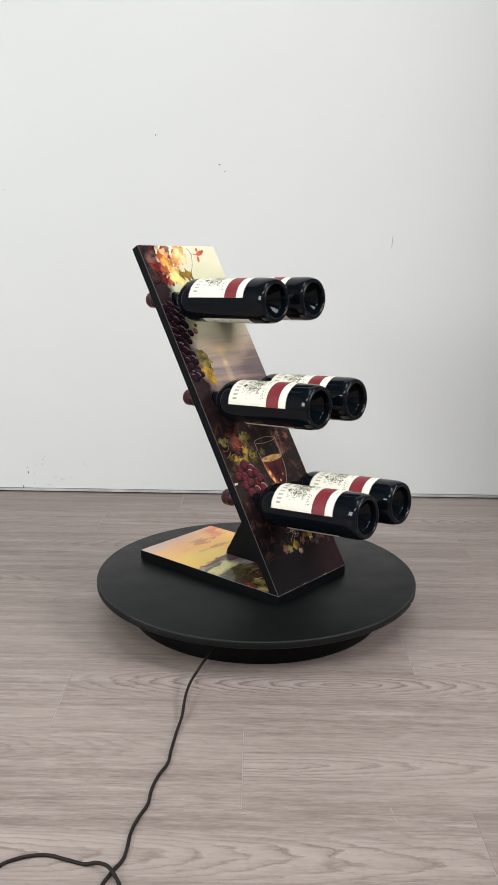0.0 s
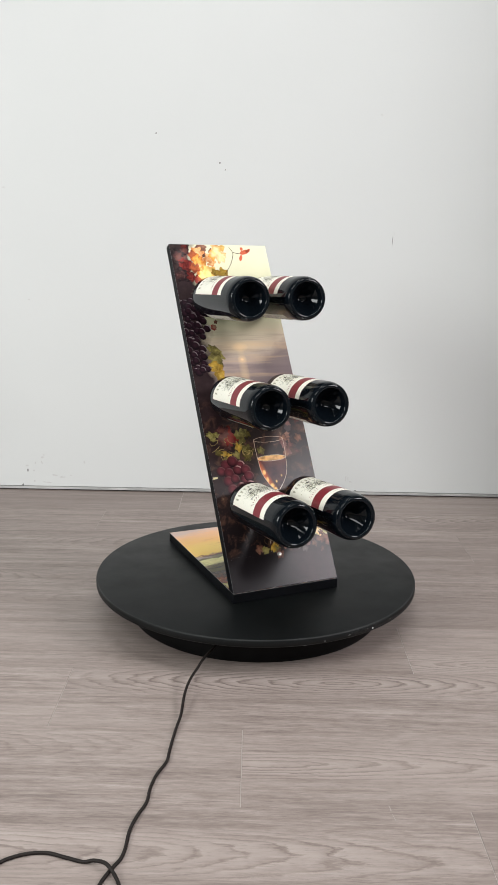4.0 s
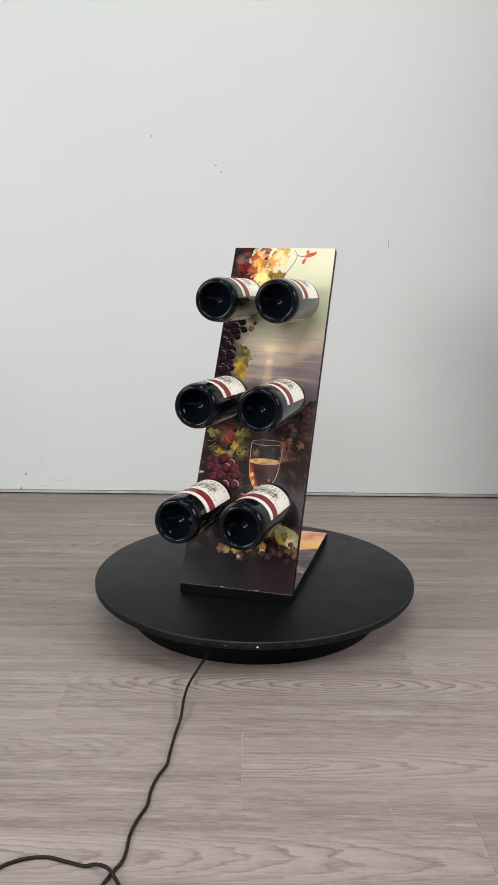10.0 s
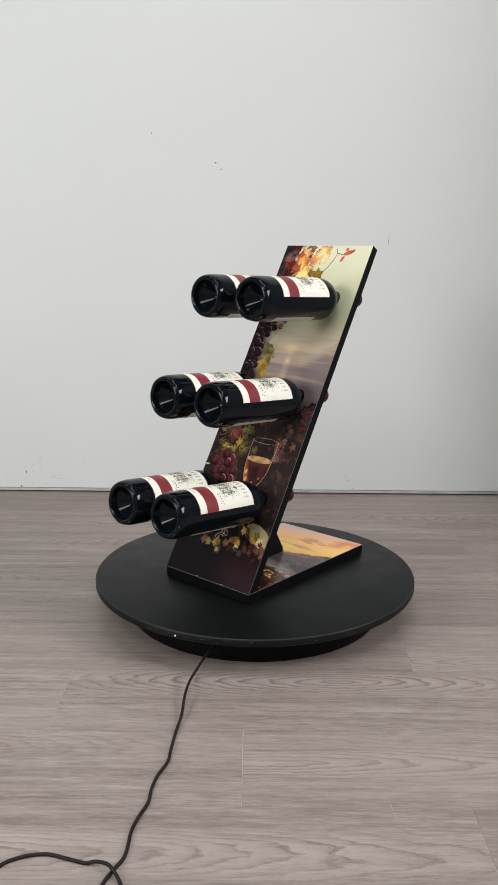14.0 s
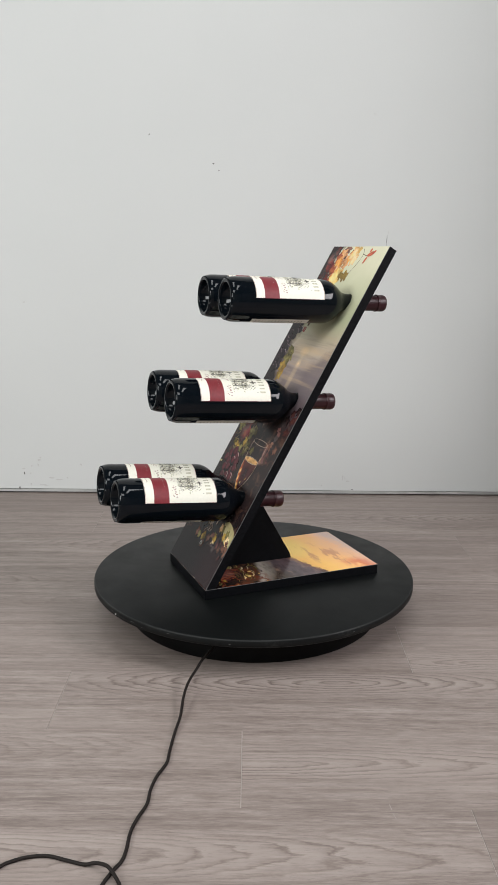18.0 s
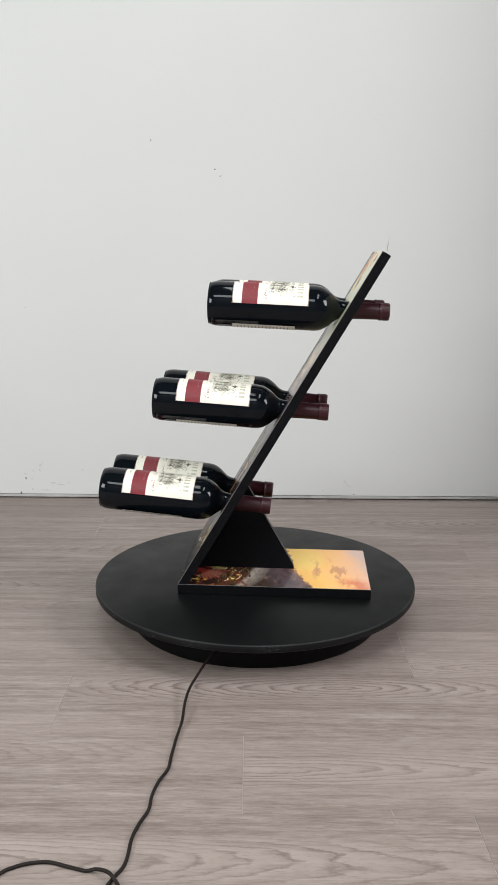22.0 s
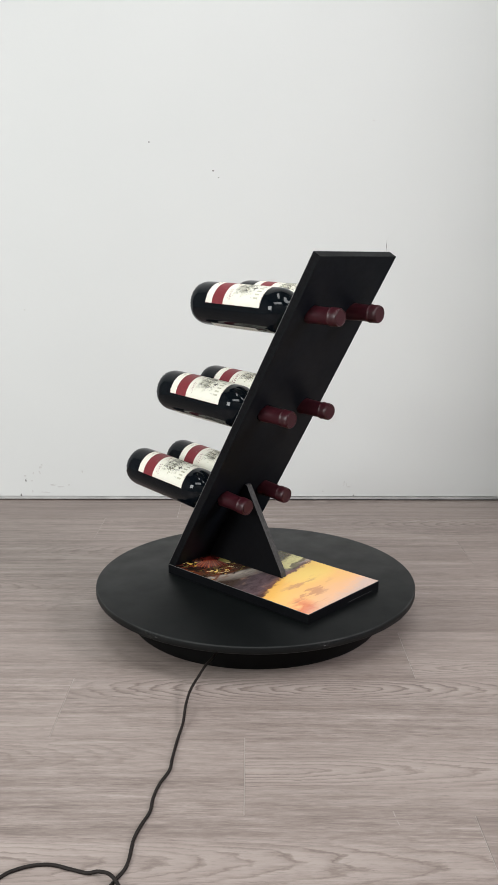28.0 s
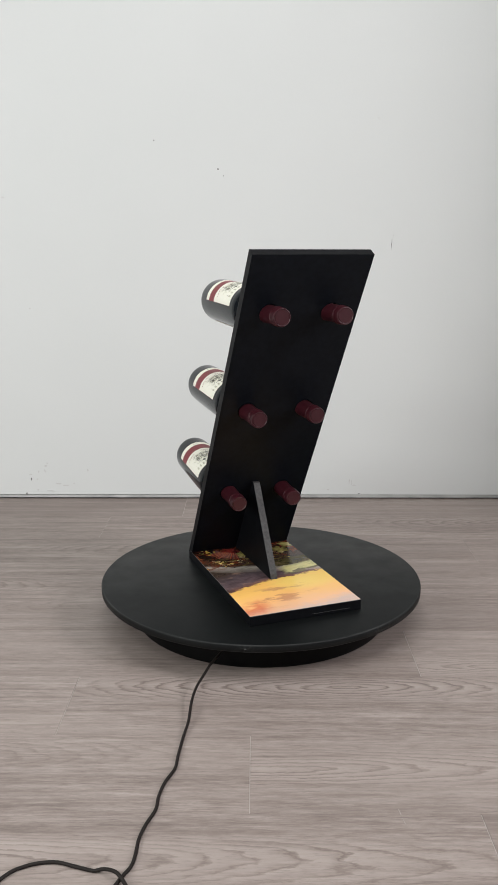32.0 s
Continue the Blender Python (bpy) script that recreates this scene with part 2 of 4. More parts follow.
def glide(points, steps=8):
    """A Catmull-Rom line through points."""
    pts = [points[0], *points, points[-1]]
    out = []
    for a, b, c, d in zip(pts, pts[1:], pts[2:], pts[3:]):
        for k in range(steps):
            t = k / steps
            out.append(0.5 * (2 * b + (c - a) * t + (2 * a - 5 * b + 4 * c - d) * t * t + (3 * b - a - 3 * c + d) * t ** 3))
    out.append(points[-1])
    return out


# ---- the room ----
WALL_Y = 0.740
floor = part("floor", box(-2.5, 2.5, -3.4, WALL_Y + 0.15, -0.08, -0.0006), SUBFLOOR, None)
tagged(floor, "grey oak vinyl plank floor laid parallel to wall", "floor", kind="structure")
wall_north = part("wall_north", box(-2.65, 2.65, WALL_Y, WALL_Y + 0.15, 0.0120, CEILING), WALL, None)
tagged(wall_north, "white painted wall with small scuffs and chips", "wall", kind="structure")
part("shadow_gap", box(-2.6, 2.6, WALL_Y + 0.012, WALL_Y + 0.10, -0.003, 0.0117), GAP, wall_north, "dark gap under the wall")
part("edge_strip", box(-2.6, 2.6, WALL_Y - 0.0015, WALL_Y + 0.011, 0.0040, 0.0106), STRIP, wall_north, "thin grey strip along the wall foot")
for nm, b in (("wall_east", (2.5, 2.65, -3.4, WALL_Y)), ("wall_west", (-2.65, -2.5, -3.4, WALL_Y)), ("wall_south", (-2.65, 2.65, -3.55, -3.4))):
    tagged(part(nm, box(*b, -0.08, CEILING), ROOM, None), "plain grey painted room wall", "wall", kind="structure")
# added out of view: blocks the right lamp so the back wall darkens rightwards
tagged(part("wall_return", box(1.20, 1.28, 0.0, WALL_Y - 0.003, 0.001, CEILING - 0.003), ROOM, None), "unseen grey wall added to shade the back wall's right side", "wall", kind="structure")
tagged(part("ceiling", box(-2.65, 2.65, -3.55, WALL_Y + 0.15, CEILING, CEILING + 0.1), CEIL, None), "plain dark grey painted ceiling", "ceiling", kind="structure")


def blot(rng, w, h, n=9):
    """A ragged flat blot in x and z, facing the room."""
    bm = bmesh.new()
    a = [bm.verts.new((w / 2 * math.cos(t) * rng.uniform(0.45, 1), -0.0006, h / 2 * math.sin(t) * rng.uniform(0.45, 1))) for t in (2 * math.pi * k / n for k in range(n))]
    f = bm.faces.new(a)
    ext = bmesh.ops.extrude_face_region(bm, geom=[f])
    for v in ext["geom"]:
        if isinstance(v, bmesh.types.BMVert):
            v.co.y = 0.0004
    bmesh.ops.recalc_face_normals(bm, faces=bm.faces[:])
    return bm


# place along the wall, height, width, height of the blot, lean, dark or pale
WALL_MARKS = ((-0.106, 0.868, 0.006, 0.005, 30, 0), (-0.092, 0.852, 0.007, 0.003, -35, 0), (-0.268, 0.938, 0.005, 0.006, 0, 0), (0.343, 0.683, 0.0022, 0.036, 3, 0),
              (0.346, 0.7, 0.0015, 0.014, 8, 1), (-0.66, 0.8, 0.01, 0.006, 0, 1), (0.3, 0.99, 0.008, 0.004, 15, 1), (-0.607, 0.517, 0.006, 0.006, 5, 1),
              (0.208, 0.62, 0.004, 0.004, 0, 1))
FOOT_SCUFFS = ((-0.629, 0.051, 0.005, 0.009, 0, 0), (-0.612, 0.05, 0.007, 0.006, 0, 1), (-0.608, 0.072, 0.005, 0.012, 12, 1), (-0.59, 0.074, 0.006, 0.012, -20, 1),
               (-0.587, 0.088, 0.01, 0.008, -30, 1), (-0.583, 0.095, 0.007, 0.005, 20, 1), (-0.644, 0.009, 0.006, 0.01, 0, 0), (-0.612, 0.02, 0.006, 0.01, 0, 1),
               (-0.573, 0.017, 0.018, 0.004, 6, 1), (-0.584, 0.018, 0.012, 0.003, 4, 1), (-0.554, 0.038, 0.02, 0.006, 8, 1), (-0.533, 0.033, 0.024, 0.005, -3, 1),
               (-0.511, 0.038, 0.008, 0.006, 0, 1), (-0.472, 0.076, 0.009, 0.011, 0, 1), (-0.631, 0.064, 0.01, 0.006, 0, 1), (0.249, 0.045, 0.003, 0.024, 4, 1),
               (0.255, 0.043, 0.003, 0.018, -4, 1), (0.262, 0.034, 0.016, 0.004, 4, 1), (0.276, 0.01, 0.006, 0.003, 0, 0), (-0.704, 0.005, 0.006, 0.003, 0, 0),
               (0.191, 0.021, 0.006, 0.005, 0, 1))
rng = random.Random(5)
for x, z, w, h, lean, pale in WALL_MARKS + FOOT_SCUFFS:
    part("scuff_mark", blot(rng, w, h), SMEAR if pale else SCUFF, wall_north, "", pose(x * 0.992, WALL_Y, z * 0.992 + 0.005, 0, lean, 0))


def plank(length, width):
    return box(0.0005, length - 0.0005, 0.00004, width - 0.00004, -0.0035, 0.0)


PLANK_W, PLANK_L = 0.1680, 1.22
SEAMS = {-4: 0.260, -3: -0.017, -2: -0.289, -1: 0.253}
# cathedral figures seen near the turntable: row and seam side, place along and across the plank, strength, darkness, stretch
FIGURES = {(-2, 1): (0.432, 0.133, 1.0, 0.10, 6), (-3, 1): (-0.16, 0.090, 0.95, 0.3, 13), (-4, 0): (0.55, 0.085, 1.0, 0.25, 10), (-2, 0): (0.40, 0.140, 0.5, 0.2, 9), (-3, 0): (0.60, 0.120, 0.4, 0.1, 8),
           (-1, 0): (0.20, 0.150, 0.2, 0.7, 6), (-1, 1): (0.15, 0.035, 0.9, 0.3, 8), (-4, 1): (0.60, 0.05, 0.5, 0.5, 7), (-5, 0): (0.9, 0.08, 0.6, 0.3, 7)}
rng = random.Random(11)
for row in range(-19, 6):
    y = -0.0915 + row * PLANK_W
    x = SEAMS.get(row, (row * 0.277 + rng.uniform(-0.1, 0.1)) % PLANK_L)
    while x > -2.5:
        x -= PLANK_L
    w = min(PLANK_W, WALL_Y + 0.012 - y)
    if w < 0.02:
        continue
    while x < 2.5:
        a, b = max(x, -2.5), min(x + PLANK_L, 2.5)
        if b - a > 0.03:
            side = 1 if abs(x - SEAMS.get(row, 9)) < 0.01 else 0
            along, across, strong, dark, stretch = FIGURES.get((row, side), (rng.uniform(0.1, 1.1), rng.uniform(-0.02, 0.19), rng.uniform(0.2, 0.8), rng.random(), rng.choice((6, 8, 11))))
            part("plank", plank(b - a, w), PLANK, floor, "", pose(a, y, 0)).color = (along + x - a, across, strong, 10 * stretch + 0.9 * dark)
        x += PLANK_L

# a faint scratch on the planks
for x0, y0, x1, y1, w in ((0.1629, -0.5870, 0.1640, -0.5975, 0.0011), (0.1646, -0.6030, 0.1668, -0.6150, 0.0009)):
    run = math.hypot(x1 - x0, y1 - y0)
    part("floor_scratch", box(0, run, -w / 2, w / 2, 0.0, 0.00025), SCRATCH, floor, "short pale scratch", pose(x0, y0, 0.00002, 0, 0, math.degrees(math.atan2(y1 - y0, x1 - x0))))

# ---- printed pictures on the rack's panel and base ----
def shade(r, g, b):
    """A linear colour from the usual 0 to 255 values."""
    return tuple(((v / 255 + 0.055) / 1.055) ** 2.4 if v > 10 else v / 255 / 12.92 for v in (r, g, b))


PANEL_L, PANEL_W, PANEL_T = 0.6645, 0.200, 0.015


def panel_print():
    n = Nodes("vineyard_print")
    c = n.coords()
    wob = n.noise(c, 14, 4)
    x, y, _ = n.axes(c)
    wobble = n.math("MULTIPLY", n.math("SUBTRACT", wob, 0.5), 0.05)
    v = n.math("DIVIDE", n.math("ADD", y, wobble), PANEL_L)
    # print colours; the dark middle stops also carry shade from between the bottles
    sky = n.ramp(v, [(0.0, shade(24, 20, 23)), (0.12, shade(26, 21, 23)), (0.24, shade(46, 36, 36)), (0.34, shade(46, 37, 36)), (0.43, shade(48, 40, 40)),
                     (0.50, shade(62, 55, 56)), (0.56, shade(114, 101, 100)), (0.62, shade(176, 157, 148)), (0.70, shade(196, 180, 158)),
                     (0.78, shade(182, 184, 152)), (0.88, shade(206, 205, 172)), (0.95, shade(226, 222, 192)), (1.0, shade(228, 224, 196))])
    # a dark cloud bank over the water on one side
    bank = n.math("MULTIPLY", n.range(n.math("ADD", n.math("ADD", y, wobble), n.math("MULTIPLY", x, -0.35)), 0.425, 0.405), n.range(n.math("ADD", x, wobble), 0.005, 0.055))
    sky = n.mix(n.math("MULTIPLY", bank, n.math("MULTIPLY", n.range(y, 0.30, 0.37), 0.7)), sky, shade(98, 86, 92))
    # cloud bands on the horizon
    bands = n.noise(n.add("ShaderNodeMapping", {"Vector": c, "Scale": (5, 60, 1)}), 1.0, 4, 0.55)
    zone = n.math("MULTIPLY", n.range(y, 0.34, 0.40), n.range(y, 0.50, 0.46))
    sky = n.mix(n.math("MULTIPLY", n.range(bands, 0.50, 0.66), n.math("MULTIPLY", zone, 0.55)), sky, shade(112, 100, 104))
    sky = n.mix(n.math("MULTIPLY", n.range(bands, 0.48, 0.34), n.math("MULTIPLY", zone, 0.45)), sky, shade(206, 176, 142))
    # low sun and its glitter
    for cx, cy, sx, sy, k in ((0.002, 0.450, 0.060, 0.014, 0.30), (0.002, 0.449, 0.018, 0.010, 0.45), (0.002, 0.424, 0.010, 0.008, 0.36), (0.002, 0.424, 0.004, 0.003, 0.7), (0.002, 0.400, 0.010, 0.06, 0.24)):
        d = n.math("ADD", n.math("POWER", n.math("DIVIDE", n.math("SUBTRACT", x, cx), sx), 2.0), n.math("POWER", n.math("DIVIDE", n.math("SUBTRACT", y, cy), sy), 2.0))
        sky = n.mix(n.range(d, 1.0, 0.0, 0, k), sky, shade(248, 214, 166))
    # dusky hedge down one side and dark foliage below
    edge = n.math("ADD", x, n.math("MULTIPLY", n.math("SUBTRACT", n.noise(c, 38, 4), 0.5), 0.05))
    hedge = n.math("MULTIPLY", n.range(edge, -0.048, -0.070), n.range(y, 0.16, 0.25))
    dusk = n.mix(n.noise(c, 55, 6), shade(18, 12, 16), shade(62, 46, 47))
    col = n.mix(hedge, sky, dusk)
    leafy = n.noise(c, 52, 6, 0.62, 0.6)
    low = n.math("MULTIPLY", n.range(y, 0.36, 0.30), n.range(y, 0.055, 0.075))
    col = n.mix(n.math("MULTIPLY", n.range(leafy, 0.50, 0.66), n.math("MULTIPLY", low, 0.5)), col, shade(112, 80, 66))
    col = n.mix(n.math("MULTIPLY", n.range(leafy, 0.66, 0.74), n.math("MULTIPLY", low, 0.5)), col, shade(200, 172, 140))
    plum = n.math("MULTIPLY", n.range(x, 0.0, 0.05), n.range(y, 0.075, 0.05))
    col = n.mix(n.math("MULTIPLY", plum, 0.3), col, n.mix(n.noise(c, 60, 4), shade(44, 22, 28), shade(82, 48, 54)))
    return n.surface(Base_Color=col, Roughness=0.21, Specular_IOR_Level=0.16, Normal=n.bump(n.noise(c, 300, 2), 0.03, 0.0003))


def base_print():
    n = Nodes("sunset_print")
    c = n.coords()
    x, y, _ = n.axes(c)
    wob = n.noise(n.add("ShaderNodeMapping", {"Vector": c, "Scale": (9, 16, 1)}), 1.0, 5, 0.6)
    skew = n.math("ADD", n.math("MULTIPLY", x, -0.17), n.math("MULTIPLY", n.math("MAXIMUM", x, 0.0), -0.12))
    soft = n.noise(n.add("ShaderNodeMapping", {"Vector": c, "Scale": (14, 26, 1)}), 1.0, 3, 0.5)
    s = n.math("DIVIDE", n.math("ADD", n.math("ADD", y, skew), n.math("ADD", n.math("MULTIPLY", n.math("SUBTRACT", wob, 0.5), 0.052), n.math("MULTIPLY", n.math("SUBTRACT", n.noise(c, 90, 4, 0.6), 0.5), 0.016))), 0.3385)
    col = n.ramp(s, [(0.0, shade(24, 19, 17)), (0.14, shade(48, 33, 26)), (0.27, shade(62, 50, 40)), (0.38, shade(66, 54, 48)), (0.46, shade(84, 72, 76)),
                     (0.56, shade(98, 80, 84)), (0.592, shade(126, 88, 74)), (0.604, shade(246, 190, 100)), (0.70, shade(255, 200, 112)),
                     (0.82, shade(254, 194, 128)), (0.93, shade(244, 190, 146)), (1.0, shade(214, 186, 172))])
    # a nearer slope of dark brown vines, and mist behind it
    ridge = n.math("ADD", n.math("ADD", y, n.math("MULTIPLY", x, 0.28)), n.math("MULTIPLY", n.math("SUBTRACT", soft, 0.5), 0.035))
    col = n.mix(n.math("MULTIPLY", n.range(ridge, 0.128, 0.137), n.range(ridge, 0.166, 0.142, 0, 0.55)), col, shade(206, 196, 184))
    col = n.mix(n.math("MULTIPLY", n.range(ridge, 0.134, 0.128), n.range(ridge, 0.085, 0.10)), col, shade(70, 52, 40))
    # pale water and a dark wooded bank on the far side
    pool = n.math("MULTIPLY", n.range(s, 0.44, 0.47), n.range(s, 0.565, 0.54))
    col = n.mix(n.math("MULTIPLY", pool, n.range(n.math("ADD", x, n.math("MULTIPLY", n.math("SUBTRACT", soft, 0.5), 0.05)), -0.022, -0.038)), col, shade(212, 204, 142))
    bank = n.math("MULTIPLY", n.range(s, 0.34, 0.36), n.range(s, 0.455, 0.435))
    col = n.mix(n.math("MULTIPLY", bank, n.range(x, -0.01, -0.03)), col, n.mix(soft, shade(38, 38, 25), shade(96, 88, 52)))
    spit = n.math("MULTIPLY", n.range(s, 0.54, 0.55), n.range(s, 0.575, 0.565))
    col = n.mix(n.math("MULTIPLY", spit, n.range(x, -0.02, -0.05)), col, shade(112, 104, 76))
    # broad glow of the sun
    d = n.math("ADD", n.math("POWER", n.math("DIVIDE", n.math("ADD", x, 0.045), 0.07), 2.0), n.math("POWER", n.math("DIVIDE", n.math("SUBTRACT", y, 0.222), 0.045), 2.0))
    sky = n.range(s, 0.592, 0.606)
    col = n.mix(n.math("MULTIPLY", sky, n.range(d, 1.0, 0.0, 0, 0.8)), col, shade(252, 222, 124))
    col = n.mix(n.math("MULTIPLY", n.math("MULTIPLY", sky, n.range(s, 0.95, 0.62)), n.range(x, 0.03, -0.08, 0, 0.75)), col, shade(236, 194, 96))
    # thin dusky cloud bars and a coral cloud bank
    wisps = n.noise(n.add("ShaderNodeMapping", {"Vector": c, "Scale": (13, 48, 1), "Rotation": (0, 0, 0.28)}), 1.0, 5, 0.62)
    high = n.math("MULTIPLY", n.math("MULTIPLY", n.range(s, 0.64, 0.70), n.range(s, 0.95, 0.86)), n.range(x, -0.06, 0.00))
    col = n.mix(n.math("MULTIPLY", n.range(wisps, 0.54, 0.60), n.math("MULTIPLY", high, 0.62)), col, shade(190, 128, 98))
    coral = n.math("MULTIPLY", n.math("MULTIPLY", n.range(s, 0.76, 0.82), n.range(s, 0.95, 0.90)), n.range(x, 0.045, 0.07))
    col = n.mix(n.math("MULTIPLY", coral, n.range(wob, 0.40, 0.50, 0, 0.85)), col, shade(226, 126, 86))
    lilac = n.math("MULTIPLY", n.range(s, 0.86, 0.98), n.range(x, -0.02, 0.09))
    col = n.mix(n.math("MULTIPLY", lilac, 0.50), col, shade(206, 184, 182))
    # uneven brown slopes
    rough = n.noise(n.add("ShaderNodeMapping", {"Vector": c, "Scale": (26, 60, 1), "Rotation": (0, 0, -0.3)}), 1.0, 6, 0.68)
    hills = n.math("MULTIPLY", n.range(s, 0.60, 0.585), n.range(s, 0.30, 0.40))
    col = n.mix(n.math("MULTIPLY", hills, n.range(rough, 0.50, 0.62, 0, 0.55)), col, shade(52, 42, 34))
    col = n.mix(n.math("MULTIPLY", hills, n.range(rough, 0.46, 0.34, 0, 0.40)), col, shade(164, 132, 112))
    # vineyard leaves near the panel
    leafy = n.noise(c, 48, 6, 0.65, 0.8)
    near = n.range(s, 0.33, 0.26)
    col = n.mix(n.math("MULTIPLY", near, n.range(leafy, 0.46, 0.58)), col, shade(104, 50, 32))
    col = n.mix(n.math("MULTIPLY", near, n.range(leafy, 0.62, 0.70)), col, shade(206, 166, 84))
    col = n.mix(n.math("MULTIPLY", near, n.range(leafy, 0.42, 0.34)), col, shade(28, 24, 20))
    return n.surface(Base_Color=col, Roughness=0.20, Specular_IOR_Level=0.20, Normal=n.bump(n.noise(c, 300, 2), 0.03, 0.0003))


def leaf_ink(name, inner, outer, dark):
    n = Nodes(name)
    uvn = n.tree.nodes.new("ShaderNodeTexCoord")
    x, y, _ = n.axes(uvn.outputs["UV"])
    c = n.coords()
    t = n.noise(c, 75, 5, 0.62)
    broad = n.noise(c, 26, 3, 0.5)
    r = n.math("ADD", y, n.math("MULTIPLY", n.math("SUBTRACT", t, 0.5), 1.1))
    col = n.mix(n.range(r, 0.1, 0.95), inner, outer)
    col = n.mix(n.range(t, 0.50, 0.66, 0, 0.75), col, dark)
    col = n.mix(n.range(broad, 0.48, 0.62, 0, 0.60), col, tuple(0.45 * v for v in dark))
    col = n.mix(n.range(broad, 0.48, 0.34, 0, 0.60), col, tuple(min(0.88, 0.06 + 1.25 * v) for v in inner))
    vein = n.math("ABSOLUTE", n.math("SUBTRACT", n.math("FRACT", n.math("MULTIPLY", x, 5.0)), 0.5))
    col = n.mix(n.range(vein, 0.06, 0.015, 0, 0.35), col, tuple(min(0.9, 0.06 + 1.3 * v) for v in inner))
    return n.surface(Base_Color=col, Roughness=0.21, Specular_IOR_Level=0.16)


def grape_ink(name, body, rim, glint):
    n = Nodes(name)
    uvn = n.tree.nodes.new("ShaderNodeTexCoord")
    x, y, _ = n.axes(uvn.outputs["UV"])
    r = n.math("SQRT", n.math("ADD", n.math("POWER", x, 2.0), n.math("POWER", y, 2.0)))
    t = n.noise(n.coords(), 140, 3)
    col = n.mix(n.range(n.math("ADD", r, n.math("MULTIPLY", y, -0.35)), 0.2, 1.1), body, rim)
    cres = n.math("MULTIPLY", n.range(r, 0.66, 0.82), n.math("MULTIPLY", n.range(r, 0.98, 0.90), n.range(n.math("ADD", x, y), 0.35, 0.95)))
    luck = n.range(n.tree.nodes.new("ShaderNodeObjectInfo").outputs["Random"], 0.35, 0.95, 0.10, 0.80)
    col = n.mix(n.math("MULTIPLY", cres, luck), col, glint)
    col = n.mix(n.range(t, 0.5, 0.75, 0, 0.3), col, rim)
    return n.surface(Base_Color=col, Roughness=0.21, Specular_IOR_Level=0.16)


PANEL_PRINT, BASE_PRINT = panel_print(), base_print()
LEAF = {"copper": leaf_ink("copper_leaf_ink", shade(196, 104, 62), shade(160, 78, 48), shade(96, 46, 34)),
        "orange": leaf_ink("orange_leaf_ink", shade(250, 208, 152), shade(232, 156, 98), shade(186, 106, 64)),
        "yellow": leaf_ink("yellow_leaf_ink", shade(255, 232, 152), shade(250, 206, 112), shade(236, 166, 86)),
        "gold": leaf_ink("gold_leaf_ink", shade(214, 176, 78), shade(172, 132, 52), shade(100, 76, 38)),
        "olive": leaf_ink("olive_leaf_ink", shade(158, 146, 84), shade(112, 102, 58), shade(62, 56, 38)),
        "red": leaf_ink("red_leaf_ink", shade(146, 52, 44), shade(98, 32, 30), shade(52, 22, 22)),
        "plum": leaf_ink("plum_leaf_ink", shade(112, 68, 60), shade(70, 42, 44), shade(40, 26, 30)),
        "amber": leaf_ink("amber_leaf_ink", shade(252, 188, 96), shade(226, 132, 58), shade(160, 78, 40)),
        "cream": leaf_ink("cream_leaf_ink", shade(250, 220, 168), shade(244, 196, 128), shade(222, 156, 92)),
        "moss": leaf_ink("moss_leaf_ink", shade(120, 106, 54), shade(78, 68, 38), shade(36, 32, 22)),
        "dusk": leaf_ink("dusk_leaf_ink", shade(60, 44, 42), shade(38, 27, 29), shade(20, 15, 18)),
        "rust": leaf_ink("rust_leaf_ink", shade(142, 96, 76), shade(100, 66, 54), shade(58, 42, 38))}
GRAPE_DARK = grape_ink("dark_grape_ink", shade(46, 27, 36), shade(18, 12, 17), shade(206, 186, 190))
GRAPE_RED = grape_ink("red_grape_ink", shade(102, 45, 52), shade(30, 13, 19), shade(226, 180, 176))
LINE_PALE = plain("pale_line_ink", shade(196, 172, 150), 0.18, 0.12, 200, 0, Specular_IOR_Level=0.24)
LINE_DARK = plain("dark_twig_ink", shade(78, 60, 44), 0.18, 0.3, 200, 0, Specular_IOR_Level=0.24)
PETAL = plain("coral_petal_ink", shade(206, 104, 76), 0.18, 0.2, 200, 0, Specular_IOR_Level=0.24)
LINE_GOLD = plain("gold_line_ink", shade(170, 146, 92), 0.25, 0.3, 200, 0, Specular_IOR_Level=0.24)
FIELD_INK = plain("olive_cream_ink", shade(176, 164, 118), 0.2, 0.25, 60, 0, Specular_IOR_Level=0.16)
CREAM_INK = plain("cream_ink", shade(206, 194, 150), 0.18, 0.12, 150, 0, Specular_IOR_Level=0.24)


